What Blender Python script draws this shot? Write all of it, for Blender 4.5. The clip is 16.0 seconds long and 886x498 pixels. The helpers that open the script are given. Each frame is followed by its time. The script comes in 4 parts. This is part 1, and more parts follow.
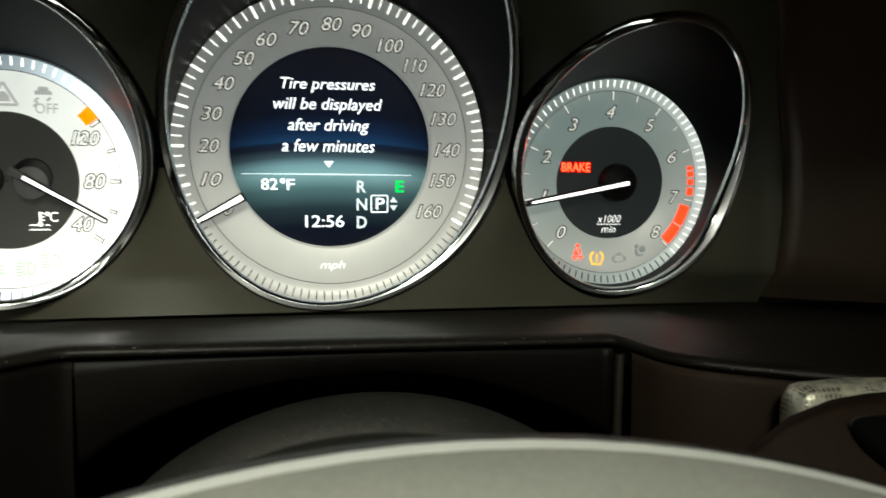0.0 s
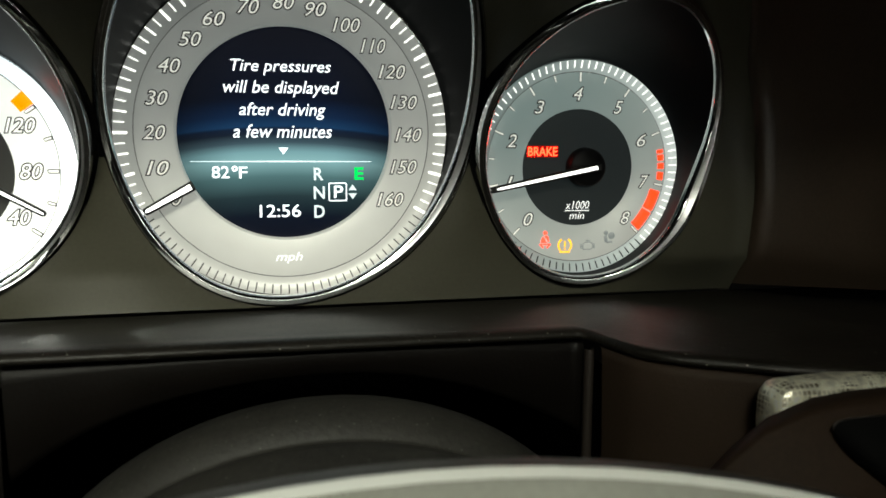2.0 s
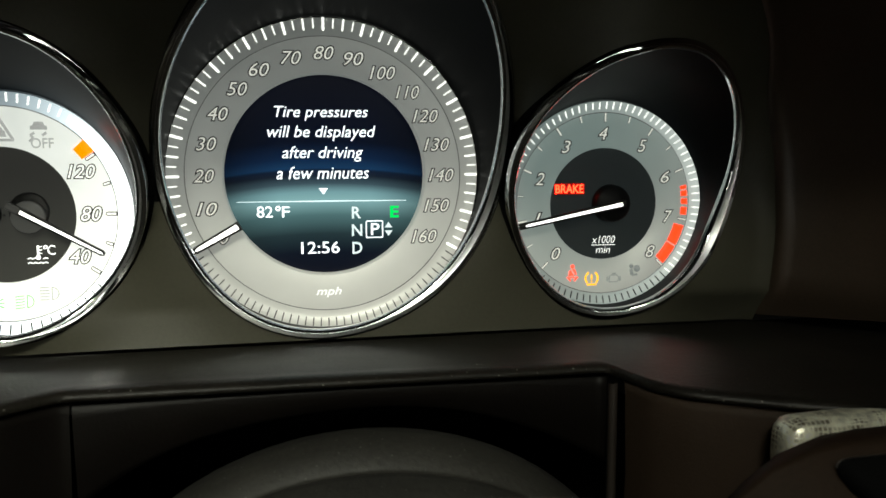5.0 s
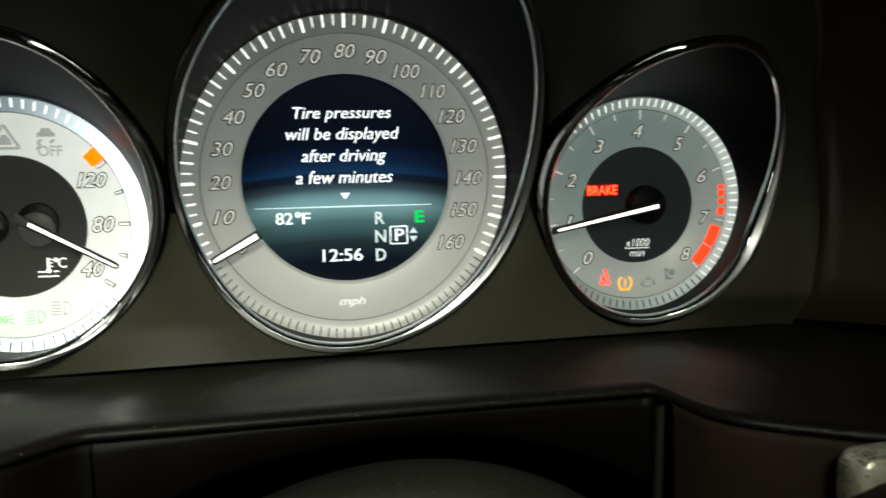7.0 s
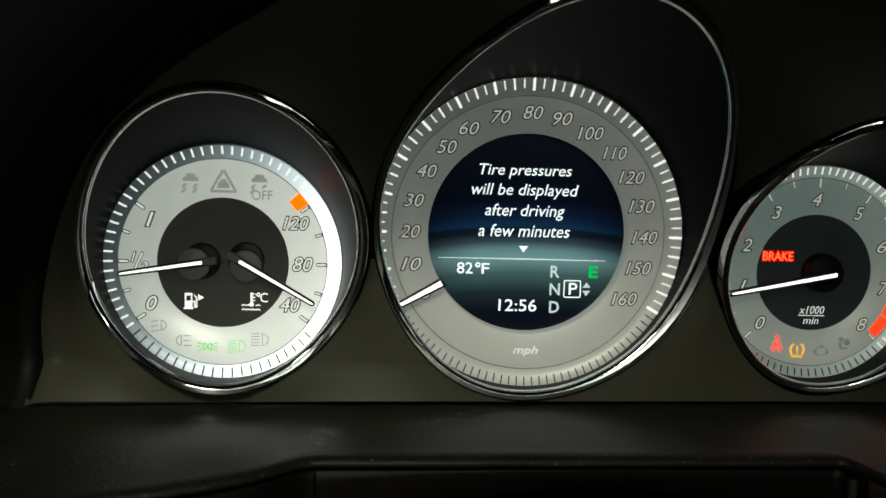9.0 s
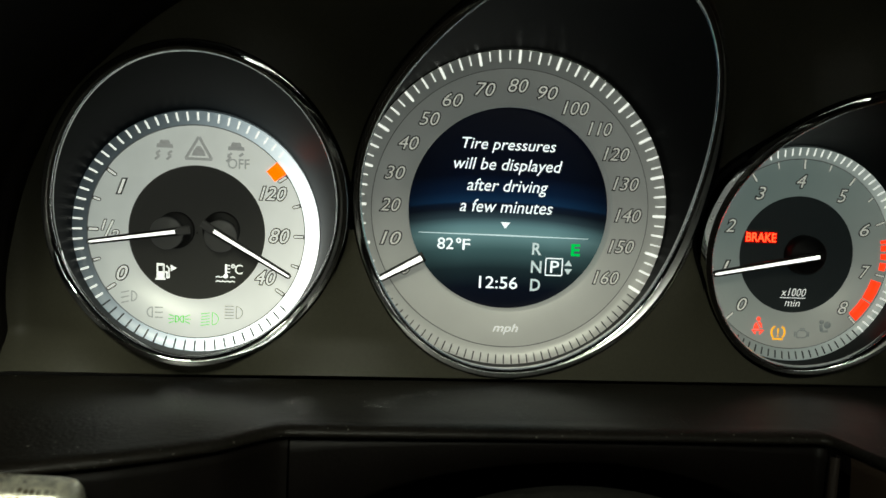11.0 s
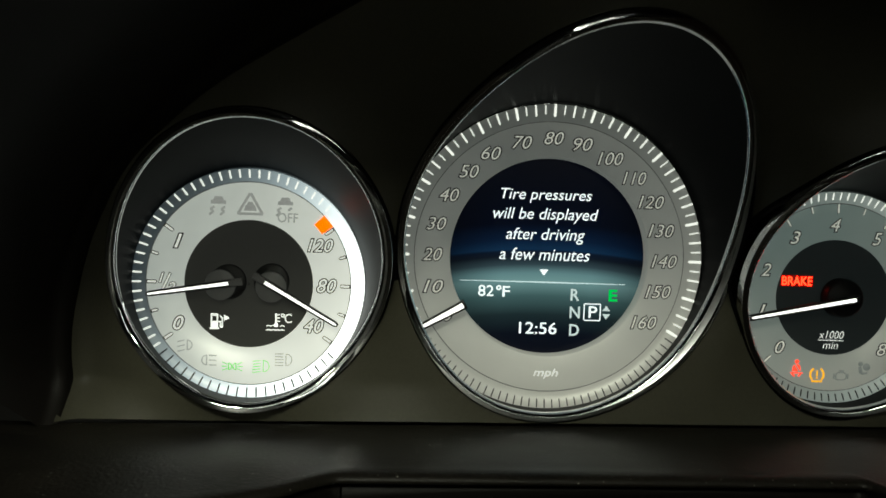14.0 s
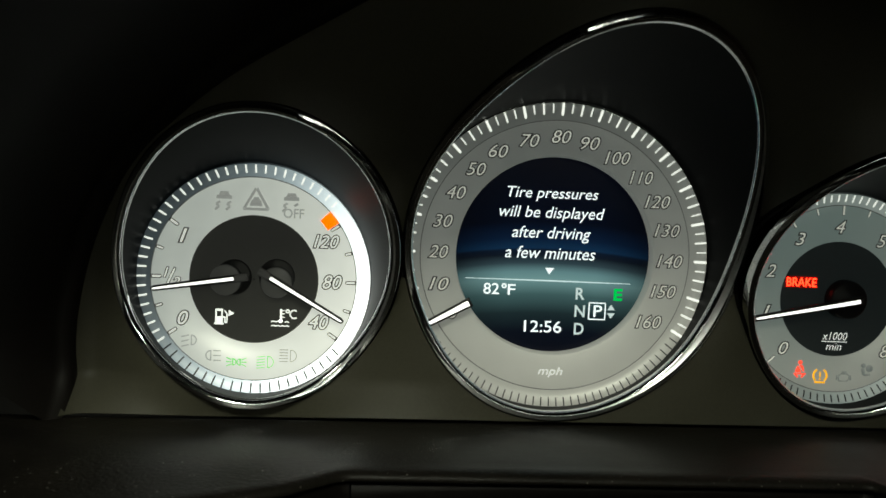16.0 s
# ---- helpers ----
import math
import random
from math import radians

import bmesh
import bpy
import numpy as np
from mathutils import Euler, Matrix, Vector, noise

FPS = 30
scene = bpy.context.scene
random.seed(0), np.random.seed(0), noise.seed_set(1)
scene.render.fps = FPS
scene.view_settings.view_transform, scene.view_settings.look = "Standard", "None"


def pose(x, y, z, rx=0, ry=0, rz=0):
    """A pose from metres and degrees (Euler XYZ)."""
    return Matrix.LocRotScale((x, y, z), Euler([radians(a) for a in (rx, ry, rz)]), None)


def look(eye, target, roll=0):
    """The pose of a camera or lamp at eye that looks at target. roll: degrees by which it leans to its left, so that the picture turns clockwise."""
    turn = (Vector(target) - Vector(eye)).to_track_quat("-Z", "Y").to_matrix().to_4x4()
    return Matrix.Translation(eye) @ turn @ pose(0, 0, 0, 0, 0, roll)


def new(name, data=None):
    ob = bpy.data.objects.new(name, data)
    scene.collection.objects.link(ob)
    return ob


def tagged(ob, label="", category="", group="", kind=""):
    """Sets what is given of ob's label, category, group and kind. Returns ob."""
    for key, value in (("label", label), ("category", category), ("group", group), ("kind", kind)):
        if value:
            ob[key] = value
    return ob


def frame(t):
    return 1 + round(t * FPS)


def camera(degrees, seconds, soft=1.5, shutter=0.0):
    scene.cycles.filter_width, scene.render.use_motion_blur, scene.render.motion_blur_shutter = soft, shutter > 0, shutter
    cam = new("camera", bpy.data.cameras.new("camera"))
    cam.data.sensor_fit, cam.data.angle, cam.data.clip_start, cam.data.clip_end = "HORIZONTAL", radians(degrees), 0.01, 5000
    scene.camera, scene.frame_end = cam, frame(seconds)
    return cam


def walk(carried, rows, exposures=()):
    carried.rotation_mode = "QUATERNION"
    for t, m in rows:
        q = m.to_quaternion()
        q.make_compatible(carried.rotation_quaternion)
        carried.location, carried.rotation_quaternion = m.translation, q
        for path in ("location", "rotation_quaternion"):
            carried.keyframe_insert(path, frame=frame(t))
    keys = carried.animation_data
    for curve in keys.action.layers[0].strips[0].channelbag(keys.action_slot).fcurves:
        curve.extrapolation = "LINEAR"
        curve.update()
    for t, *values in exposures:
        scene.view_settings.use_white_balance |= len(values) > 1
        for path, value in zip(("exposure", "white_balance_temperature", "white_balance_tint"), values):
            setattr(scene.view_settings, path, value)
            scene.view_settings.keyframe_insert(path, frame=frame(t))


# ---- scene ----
# exposure and white balance along the way, and the strength of the lamp
EXPOSURES = [(0.0, 0.63, 6450, 3), (1.0, 0.63, 6450, 3), (2.5, 0.71, 6450, 3), (4.0, 0.57, 6450, 3), (7.0, 0.35, 6450, 2), (7.5, -0.14, 6500, 0), (8.0, -0.17, 6520, -1), (16.0, -0.20, 6520, -1)]
DOME = 0.64
HOOD_Y, HOOD_Z = -0.180, 0.095
INLAY = 38.0
GLOW_STRENGTH = 6.0
cam = camera(57.0, 16.0, soft=1.6, shutter=0.5)
PATH = [
    (0, (-0.01243, -0.30786, -0.00159), (0.16202, 0.66995, -0.11754), 0.77),
    (0.5, (-0.00467, -0.29780, 0.00026), (0.19331, 0.67222, -0.14068), -0.28),
    (1, (-0.00531, -0.29107, -0.00483), (0.22180, 0.67284, -0.14372), -0.04),
    (1.5, (-0.00480, -0.29163, -0.00333), (0.21107, 0.67489, -0.13990), 0.08),
    (2, (-0.00715, -0.29523, -0.00033), (0.20255, 0.67278, -0.13810), 0.34),
    (2.5, (-0.01044, -0.30123, 0.00218), (0.19323, 0.66946, -0.12540), 0.84),
    (3, (-0.01410, -0.30551, 0.00243), (0.18205, 0.66819, -0.11347), 0.95),
    (3.5, (-0.01382, -0.30822, 0.00320), (0.16662, 0.66894, -0.10905), 0.85),
    (4, (-0.01319, -0.30971, 0.00657), (0.16170, 0.66781, -0.11116), 0.49),
    (6.5, (-0.00494, -0.29997, 0.01246), (0.16484, 0.67781, -0.11047), -0.81),
    (7, (-0.01641, -0.29226, 0.01922), (0.15142, 0.68192, -0.13180), -0.76),
    (7.1, (-0.02160, -0.29113, 0.02008), (0.13999, 0.68407, -0.13118), -0.82),
    (7.2, (-0.02690, -0.29046, 0.02089), (0.12647, 0.68660, -0.12683), -0.76),
    (7.3, (-0.03203, -0.29030, 0.02169), (0.10428, 0.69081, -0.11560), -0.75),
    (7.4, (-0.03678, -0.29067, 0.02249), (0.07479, 0.69542, -0.10070), -0.60),
    (7.5, (-0.04094, -0.29157, 0.02330), (0.04067, 0.69928, -0.08425), -0.13),
    (7.6, (-0.04440, -0.29294, 0.02413), (0.01039, 0.70062, -0.07509), 0.16),
    (7.8, (-0.04891, -0.29674, 0.02578), (-0.02165, 0.69802, -0.07283), 0.33),
    (8, (-0.05016, -0.30096, 0.02726), (-0.03191, 0.69366, -0.07477), 0.62),
    (8.5, (-0.04525, -0.30092, 0.02739), (-0.02045, 0.69314, -0.07863), 1.13),
    (9, (-0.04513, -0.30112, 0.02423), (-0.00107, 0.69287, -0.07597), 1.48),
    (11.5, (-0.04616, -0.29342, 0.01497), (0.03557, 0.69743, -0.09242), 2.95),
    (12, (-0.04313, -0.29174, 0.01389), (0.04943, 0.69803, -0.09475), 2.98),
    (12.5, (-0.04497, -0.29328, 0.01534), (0.04681, 0.69653, -0.09348), 2.99),
    (13, (-0.04653, -0.29754, 0.01687), (0.03020, 0.69388, -0.08899), 2.77),
    (13.5, (-0.04858, -0.30321, 0.02206), (-0.00321, 0.69009, -0.08429), 2.15),
    (14, (-0.04846, -0.30591, 0.02255), (-0.02154, 0.69153, -0.04376), 1.74),
    (14.5, (-0.05027, -0.30592, 0.02213), (-0.01870, 0.69177, -0.03799), 2.14),
    (15, (-0.05214, -0.30603, 0.02259), (-0.02310, 0.69072, -0.05252), 2.40),
    (15.5, (-0.05401, -0.30574, 0.02117), (-0.01918, 0.69146, -0.04503), 2.34),
    (16, (-0.05352, -0.30529, 0.02305), (-0.01738, 0.69150, -0.04838), 2.40),
]
cam.data.dof.use_dof, cam.data.dof.focus_distance, cam.data.dof.aperture_fstop = True, 0.29, 28.0
walk(cam, [(t, look(eye, target, roll)) for t, eye, target, roll in PATH], exposures=EXPOSURES)

# ---- world and light ----
world = bpy.data.worlds.new("night")
scene.world = world
world.use_nodes = True
world.node_tree.nodes["Background"].inputs[0].default_value = (0.02, 0.022, 0.03, 1)
world.node_tree.nodes["Background"].inputs[1].default_value = 0.05


def area_lamp(name, eye, target, sx, sy, watts, color, spread):
    data = bpy.data.lights.new(name, "AREA")
    data.shape, data.size, data.size_y, data.energy, data.color = "RECTANGLE", sx, sy, watts, color
    data.spread = radians(spread)
    ob = new(name, data)
    ob.matrix_world = look(eye, target)
    return ob


area_lamp("dome_light", (-0.11, -0.72, 0.435), (-0.17, -0.05, -0.06), 0.26, 0.15, DOME, (1.0, 0.97, 0.82), 56)


# ---- materials ----
def material(name, color, rough=0.5, metal=0.0, grain=0.0, scale=400.0, bump=0.0, spots=0.0, coat=0.0, shine=0.5):
    """A surface with fine grain and broad uneven wear."""
    m = bpy.data.materials.new(name)
    m.use_nodes = True
    t = m.node_tree
    b = t.nodes["Principled BSDF"]
    b.inputs["Roughness"].default_value, b.inputs["Metallic"].default_value = rough, metal
    b.inputs["Coat Weight"].default_value = coat
    b.inputs["Specular IOR Level"].default_value = shine
    b.inputs["Coat Roughness"].default_value = 0.12
    co = t.nodes.new("ShaderNodeTexCoord")
    fine, broad = t.nodes.new("ShaderNodeTexNoise"), t.nodes.new("ShaderNodeTexNoise")
    fine.inputs["Scale"].default_value, broad.inputs["Scale"].default_value = scale, scale * 0.05
    fine.inputs["Detail"].default_value = broad.inputs["Detail"].default_value = 4
    t.links.new(co.outputs["Object"], fine.inputs["Vector"])
    t.links.new(co.outputs["Object"], broad.inputs["Vector"])
    both = t.nodes.new("ShaderNodeMath")
    both.operation = "MULTIPLY_ADD"
    t.links.new(fine.outputs["Fac"], both.inputs[0])
    both.inputs[1].default_value = 0.5
    half = t.nodes.new("ShaderNodeMath")
    half.operation = "MULTIPLY"
    half.inputs[1].default_value = 0.5
    t.links.new(broad.outputs["Fac"], half.inputs[0])
    t.links.new(half.outputs[0], both.inputs[2])
    ramp = t.nodes.new("ShaderNodeMapRange")
    ramp.inputs["From Min"].default_value, ramp.inputs["From Max"].default_value = 0.3, 0.7
    ramp.inputs["To Min"].default_value, ramp.inputs["To Max"].default_value = 1 - grain, 1 + grain
    t.links.new(both.outputs[0], ramp.inputs["Value"])
    mul = t.nodes.new("ShaderNodeVectorMath")
    mul.operation = "SCALE"
    mul.inputs[0].default_value = color
    t.links.new(ramp.outputs[0], mul.inputs["Scale"])
    out = mul.outputs[0]
    if spots:
        dots = t.nodes.new("ShaderNodeTexVoronoi")
        dots.inputs["Scale"].default_value = 700.0
        t.links.new(co.outputs["Object"], dots.inputs["Vector"])
        cut = t.nodes.new("ShaderNodeMapRange")
        cut.inputs["From Min"].default_value, cut.inputs["From Max"].default_value = 0.22, 0.10
        t.links.new(dots.outputs["Distance"], cut.inputs["Value"])
        rare = t.nodes.new("ShaderNodeMath")
        rare.operation = "GREATER_THAN"
        rare.inputs[1].default_value = 0.40
        sep = t.nodes.new("ShaderNodeSeparateColor")
        t.links.new(dots.outputs["Color"], sep.inputs[0])
        t.links.new(sep.outputs[0], rare.inputs[0])
        both2 = t.nodes.new("ShaderNodeMath")
        both2.operation = "MULTIPLY"
        t.links.new(cut.outputs[0], both2.inputs[0])
        t.links.new(rare.outputs[0], both2.inputs[1])
        uneven = t.nodes.new("ShaderNodeMath")
        uneven.operation = "POWER"
        uneven.inputs[1].default_value = 3.0
        t.links.new(sep.outputs[1], uneven.inputs[0])
        both3 = t.nodes.new("ShaderNodeMath")
        both3.operation = "MULTIPLY"
        t.links.new(both2.outputs[0], both3.inputs[0])
        t.links.new(uneven.outputs[0], both3.inputs[1])
        mix = t.nodes.new("ShaderNodeMix")
        mix.data_type = "RGBA"
        t.links.new(both3.outputs[0], mix.inputs["Factor"])
        t.links.new(out, mix.inputs["A"])
        mix.inputs["B"].default_value = (spots, spots, spots * 0.9, 1)
        out = mix.outputs["Result"]
    t.links.new(out, b.inputs["Base Color"])
    wear = t.nodes.new("ShaderNodeMapRange")
    wear.inputs["To Min"].default_value, wear.inputs["To Max"].default_value = max(rough - 0.06, 0.02), min(rough + 0.06, 1)
    t.links.new(broad.outputs["Fac"], wear.inputs["Value"])
    t.links.new(wear.outputs[0], b.inputs["Roughness"])
    if bump:
        n = t.nodes.new("ShaderNodeBump")
        n.inputs["Strength"].default_value, n.inputs["Distance"].default_value = bump, 0.0004
        t.links.new(fine.outputs["Fac"], n.inputs["Height"])
        t.links.new(n.outputs[0], b.inputs["Normal"])
    return m


def lit(name, color, strength, base=(0.6, 0.6, 0.6), rough=0.5):
    """A surface lit from behind: print, lamps, the screen's signs; also glow added elsewhere as fill."""
    m = bpy.data.materials.new(name)
    m.use_nodes = True
    b = m.node_tree.nodes["Principled BSDF"]
    b.inputs["Base Color"].default_value = (*base, 1)
    b.inputs["Roughness"].default_value = rough
    b.inputs["Emission Color"].default_value = (*color, 1)
    b.inputs["Emission Strength"].default_value = strength
    return m


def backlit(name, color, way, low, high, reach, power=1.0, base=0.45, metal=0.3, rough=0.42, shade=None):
    """A glowing silvered dial sheet, light and shade painted in along one direction of it."""
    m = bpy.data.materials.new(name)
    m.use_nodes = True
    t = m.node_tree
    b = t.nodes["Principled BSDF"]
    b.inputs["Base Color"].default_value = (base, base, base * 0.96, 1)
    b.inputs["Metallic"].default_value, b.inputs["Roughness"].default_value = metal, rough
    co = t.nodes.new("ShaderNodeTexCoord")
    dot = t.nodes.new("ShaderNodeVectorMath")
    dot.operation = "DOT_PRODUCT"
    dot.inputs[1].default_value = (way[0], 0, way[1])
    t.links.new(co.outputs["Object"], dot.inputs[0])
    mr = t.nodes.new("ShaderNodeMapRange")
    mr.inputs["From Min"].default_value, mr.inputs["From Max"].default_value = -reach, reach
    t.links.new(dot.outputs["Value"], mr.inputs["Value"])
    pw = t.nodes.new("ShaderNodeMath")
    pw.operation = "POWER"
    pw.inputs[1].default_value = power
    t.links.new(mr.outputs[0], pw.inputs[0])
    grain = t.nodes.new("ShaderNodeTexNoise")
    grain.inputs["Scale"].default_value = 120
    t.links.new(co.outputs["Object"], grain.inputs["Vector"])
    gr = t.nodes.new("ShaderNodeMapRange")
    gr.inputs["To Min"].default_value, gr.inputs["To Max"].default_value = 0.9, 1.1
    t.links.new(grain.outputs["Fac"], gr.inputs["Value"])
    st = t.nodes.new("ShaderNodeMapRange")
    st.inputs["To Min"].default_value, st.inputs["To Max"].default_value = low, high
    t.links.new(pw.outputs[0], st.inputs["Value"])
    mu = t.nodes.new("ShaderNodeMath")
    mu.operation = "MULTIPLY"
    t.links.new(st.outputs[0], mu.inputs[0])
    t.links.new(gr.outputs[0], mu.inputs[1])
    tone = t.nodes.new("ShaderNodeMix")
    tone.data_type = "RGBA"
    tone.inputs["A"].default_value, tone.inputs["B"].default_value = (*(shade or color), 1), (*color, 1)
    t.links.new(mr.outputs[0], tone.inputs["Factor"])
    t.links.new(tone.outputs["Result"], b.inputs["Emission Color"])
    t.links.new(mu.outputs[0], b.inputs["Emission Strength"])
    return m


def screen_material():
    """The dark display: a night sky over a pale lit horizon."""
    m = bpy.data.materials.new("display_screen")
    m.use_nodes = True
    t = m.node_tree
    b = t.nodes["Principled BSDF"]
    b.inputs["Base Color"].default_value = (0.004, 0.004, 0.005, 1)
    b.inputs["Roughness"].default_value = 0.25
    b.inputs["Specular IOR Level"].default_value = 0.08
    co = t.nodes.new("ShaderNodeTexCoord")
    sep = t.nodes.new("ShaderNodeSeparateXYZ")
    t.links.new(co.outputs["Object"], sep.inputs[0])
    sq = t.nodes.new("ShaderNodeMath")
    sq.operation = "MULTIPLY"
    t.links.new(sep.outputs["X"], sq.inputs[0])
    t.links.new(sep.outputs["X"], sq.inputs[1])
    bow = t.nodes.new("ShaderNodeMath")
    bow.operation = "MULTIPLY_ADD"
    bow.inputs[1].default_value = 2.2
    t.links.new(sq.outputs[0], bow.inputs[0])
    t.links.new(sep.outputs["Z"], bow.inputs[2])
    mr = t.nodes.new("ShaderNodeMapRange")
    mr.inputs["From Min"].default_value, mr.inputs["From Max"].default_value = -0.04, 0.04
    t.links.new(bow.outputs[0], mr.inputs["Value"])
    ramp = t.nodes.new("ShaderNodeValToRGB")
    stops = ((0.0, (0.0015, 0.002, 0.006)), (0.13, (0.002, 0.004, 0.009)), (0.22, (0.012, 0.024, 0.028)), (0.31, (0.055, 0.11, 0.115)),
             (0.385, (0.17, 0.30, 0.31)), (0.42, (0.13, 0.24, 0.26)), (0.46, (0.035, 0.06, 0.075)), (0.50, (0.006, 0.010, 0.018)), (0.525, (0.004, 0.009, 0.022)),
             (0.535, (0.006, 0.026, 0.068)), (0.58, (0.003, 0.011, 0.033)), (0.66, (0.001, 0.0025, 0.008)), (1.0, (0.0006, 0.0008, 0.003)))
    e = ramp.color_ramp.elements
    while len(e) < len(stops):
        e.new(0.5)
    for el, (p, c) in zip(e, stops):
        el.position, el.color = p, (*c, 1)
    t.links.new(mr.outputs[0], ramp.inputs["Fac"])
    side = t.nodes.new("ShaderNodeMapRange")
    side.inputs["From Min"].default_value, side.inputs["From Max"].default_value = 0.0003, 0.0014
    side.inputs["To Min"].default_value, side.inputs["To Max"].default_value = 1.0, 0.35
    t.links.new(sq.outputs[0], side.inputs["Value"])
    t.links.new(ramp.outputs["Color"], b.inputs["Emission Color"])
    t.links.new(side.outputs[0], b.inputs["Emission Strength"])
    return m


def knurled():
    """Bright metal cut into small blocks, with dark pits and uneven polish."""
    m = material("knurled_silver", (0.80, 0.78, 0.64), 0.34, 0.6, 0.8, 380)
    t = m.node_tree
    b = t.nodes["Principled BSDF"]
    co, blocks, patches = t.nodes.new("ShaderNodeTexCoord"), t.nodes.new("ShaderNodeTexVoronoi"), t.nodes.new("ShaderNodeTexNoise")
    blocks.distance = "CHEBYCHEV"
    blocks.inputs["Scale"].default_value, blocks.inputs["Randomness"].default_value = 800.0, 0.2
    patches.inputs["Scale"].default_value = 160.0
    t.links.new(co.outputs["Object"], blocks.inputs["Vector"])
    t.links.new(co.outputs["Object"], patches.inputs["Vector"])
    pit, where, both = t.nodes.new("ShaderNodeMapRange"), t.nodes.new("ShaderNodeMapRange"), t.nodes.new("ShaderNodeMath")
    pit.inputs["From Min"].default_value, pit.inputs["From Max"].default_value = 0.42, 0.30
    where.inputs["From Min"].default_value, where.inputs["From Max"].default_value = 0.50, 0.62
    both.operation = "MULTIPLY"
    t.links.new(blocks.outputs["Distance"], pit.inputs["Value"])
    t.links.new(patches.outputs["Fac"], where.inputs["Value"])
    t.links.new(pit.outputs[0], both.inputs[0])
    t.links.new(where.outputs[0], both.inputs[1])
    mix = t.nodes.new("ShaderNodeMix")
    mix.data_type = "RGBA"
    t.links.new(both.outputs[0], mix.inputs["Factor"])
    t.links.new(b.inputs["Base Color"].links[0].from_socket, mix.inputs["A"])
    mix.inputs["B"].default_value = (0.20, 0.17, 0.11, 1)
    t.links.new(mix.outputs["Result"], b.inputs["Base Color"])
    n = t.nodes.new("ShaderNodeBump")
    n.inputs["Strength"].default_value, n.inputs["Distance"].default_value = 0.35, 0.0003
    t.links.new(blocks.outputs["Distance"], n.inputs["Height"])
    t.links.new(n.outputs[0], b.inputs["Normal"])
    return m


CHROME = material("chrome", (0.86, 0.87, 0.88), 0.09, 1.0, 0.03, 200)
BRUSHED = material("soft_chrome", (0.80, 0.81, 0.82), 0.40, 1.0, 0.12, 400)
GLOSS = material("satin_black_tube", (0.0075, 0.0082, 0.0092), 0.48, 0.0, 0.1, 300, shine=0.03)
COLLAR = material("shiny_black_collar", (0.006, 0.006, 0.006), 0.34, 0.0, 0.1, 300, shine=0.2)
PANEL = material("charcoal_panel", (0.056, 0.054, 0.038), 0.5, 0.0, 0.10, 900, 0.05, shine=0.25)
LEDGE = material("soft_black_dash", (0.0098, 0.0083, 0.0064), 0.46, 0.0, 0.6, 900, 0.5, 0.30, shine=0.24)
SIDE = material("black_dash_side", (0.008, 0.0068, 0.0058), 0.5, 0.0, 0.15, 1500, 0.1, shine=0.12)
LIP = material("black_hood_lip", (0.005, 0.0045, 0.004), 0.6, 0.0, 0.2, 1500, 0.2, shine=0.12)
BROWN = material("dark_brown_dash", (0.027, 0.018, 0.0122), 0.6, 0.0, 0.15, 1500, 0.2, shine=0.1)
WALL = material("brown_side_wall", (0.046, 0.032, 0.0215), 0.38, 0.0, 0.2, 900, 0.08, shine=0.5)
HOUSING = material("brown_moulding", (0.020, 0.0125, 0.008), 0.6, 0.0, 0.25, 900, 0.15, shine=0.06)
# Brown of the dash again, darkened to paint in the shade.
SHADED_BROWN = material("shaded_brown_dash", (0.0032, 0.0024, 0.0019), 0.5, 0.0, 0.25, 1200, 0.2, shine=0.12)
# Own brown for the edges, to paint in the light they catch.
BROWN_EDGE = material("brown_edge_glint", (0.020, 0.015, 0.012), 0.5, 0.0, 0.2, 900, 0.1)
VOID = material("black_gap", (0.003, 0.003, 0.003), 0.8, shine=0.04)
CABIN = material("dark_cabin_lining", (0.022, 0.021, 0.020), 0.9, 0.0, 0.2, 60, 0.1)
LEATHER = material("black_leather", (0.035, 0.034, 0.032), 0.5, 0.0, 0.2, 1200, 0.25)
# Rim leather made paler to paint in the light on its face.
LEATHER_LIT = material("lit_leather", (0.335, 0.34, 0.305), 0.55, 0.0, 0.12, 900, 0.1)
SATIN = material("satin_silver", (0.93, 0.95, 0.91), 0.35, 0.0, 0.03, 300)
SHROUD = material("grained_shroud", (0.020, 0.019, 0.0163), 0.6, 0.0, 0.6, 600, 0.5, 0.14)
KNURL = knurled()
# Discs, hubs and needle roots glow faintly in place of light reaching them.
DISC = lit("disc_fill_glow", (1.0, 0.98, 0.88), 0.015, (0.03, 0.03, 0.025), 0.6)
DISC_BLUE = lit("blue_disc_fill_glow", (0.30, 0.45, 0.48), 0.011, (0.02, 0.023, 0.024), 0.45)
HUB = lit("hub_fill_glow", (1.0, 0.98, 0.92), 0.022, (0.08, 0.08, 0.075), 0.45)
HUB_DARK = material("dark_hub", (0.008, 0.008, 0.009), 0.45, 0.0, 0.1, 500, shine=0.2)
ROOT = lit("needle_root", (1.0, 0.96, 0.9), 0.02, (0.05, 0.05, 0.045), 0.5)
BLACK = material("black_print", (0.006, 0.006, 0.006), 0.5)
DARKLINE = material("dark_print", (0.018, 0.018, 0.016), 0.6)
SEAM = lit("dial_groove", (1.0, 0.98, 0.92), 0.05, (0.16, 0.16, 0.15))
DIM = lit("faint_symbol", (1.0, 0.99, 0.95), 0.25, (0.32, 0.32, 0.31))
DIM_DARK = lit("faint_symbol_dark", (0.9, 1.0, 0.97), 0.12, (0.25, 0.25, 0.24))
WHITE = lit("lit_white", (1.0, 0.99, 0.93), 1.15, (0.8, 0.8, 0.8))
SMALL = lit("small_print", (1.0, 0.99, 0.95), 0.75, (0.6, 0.6, 0.6))
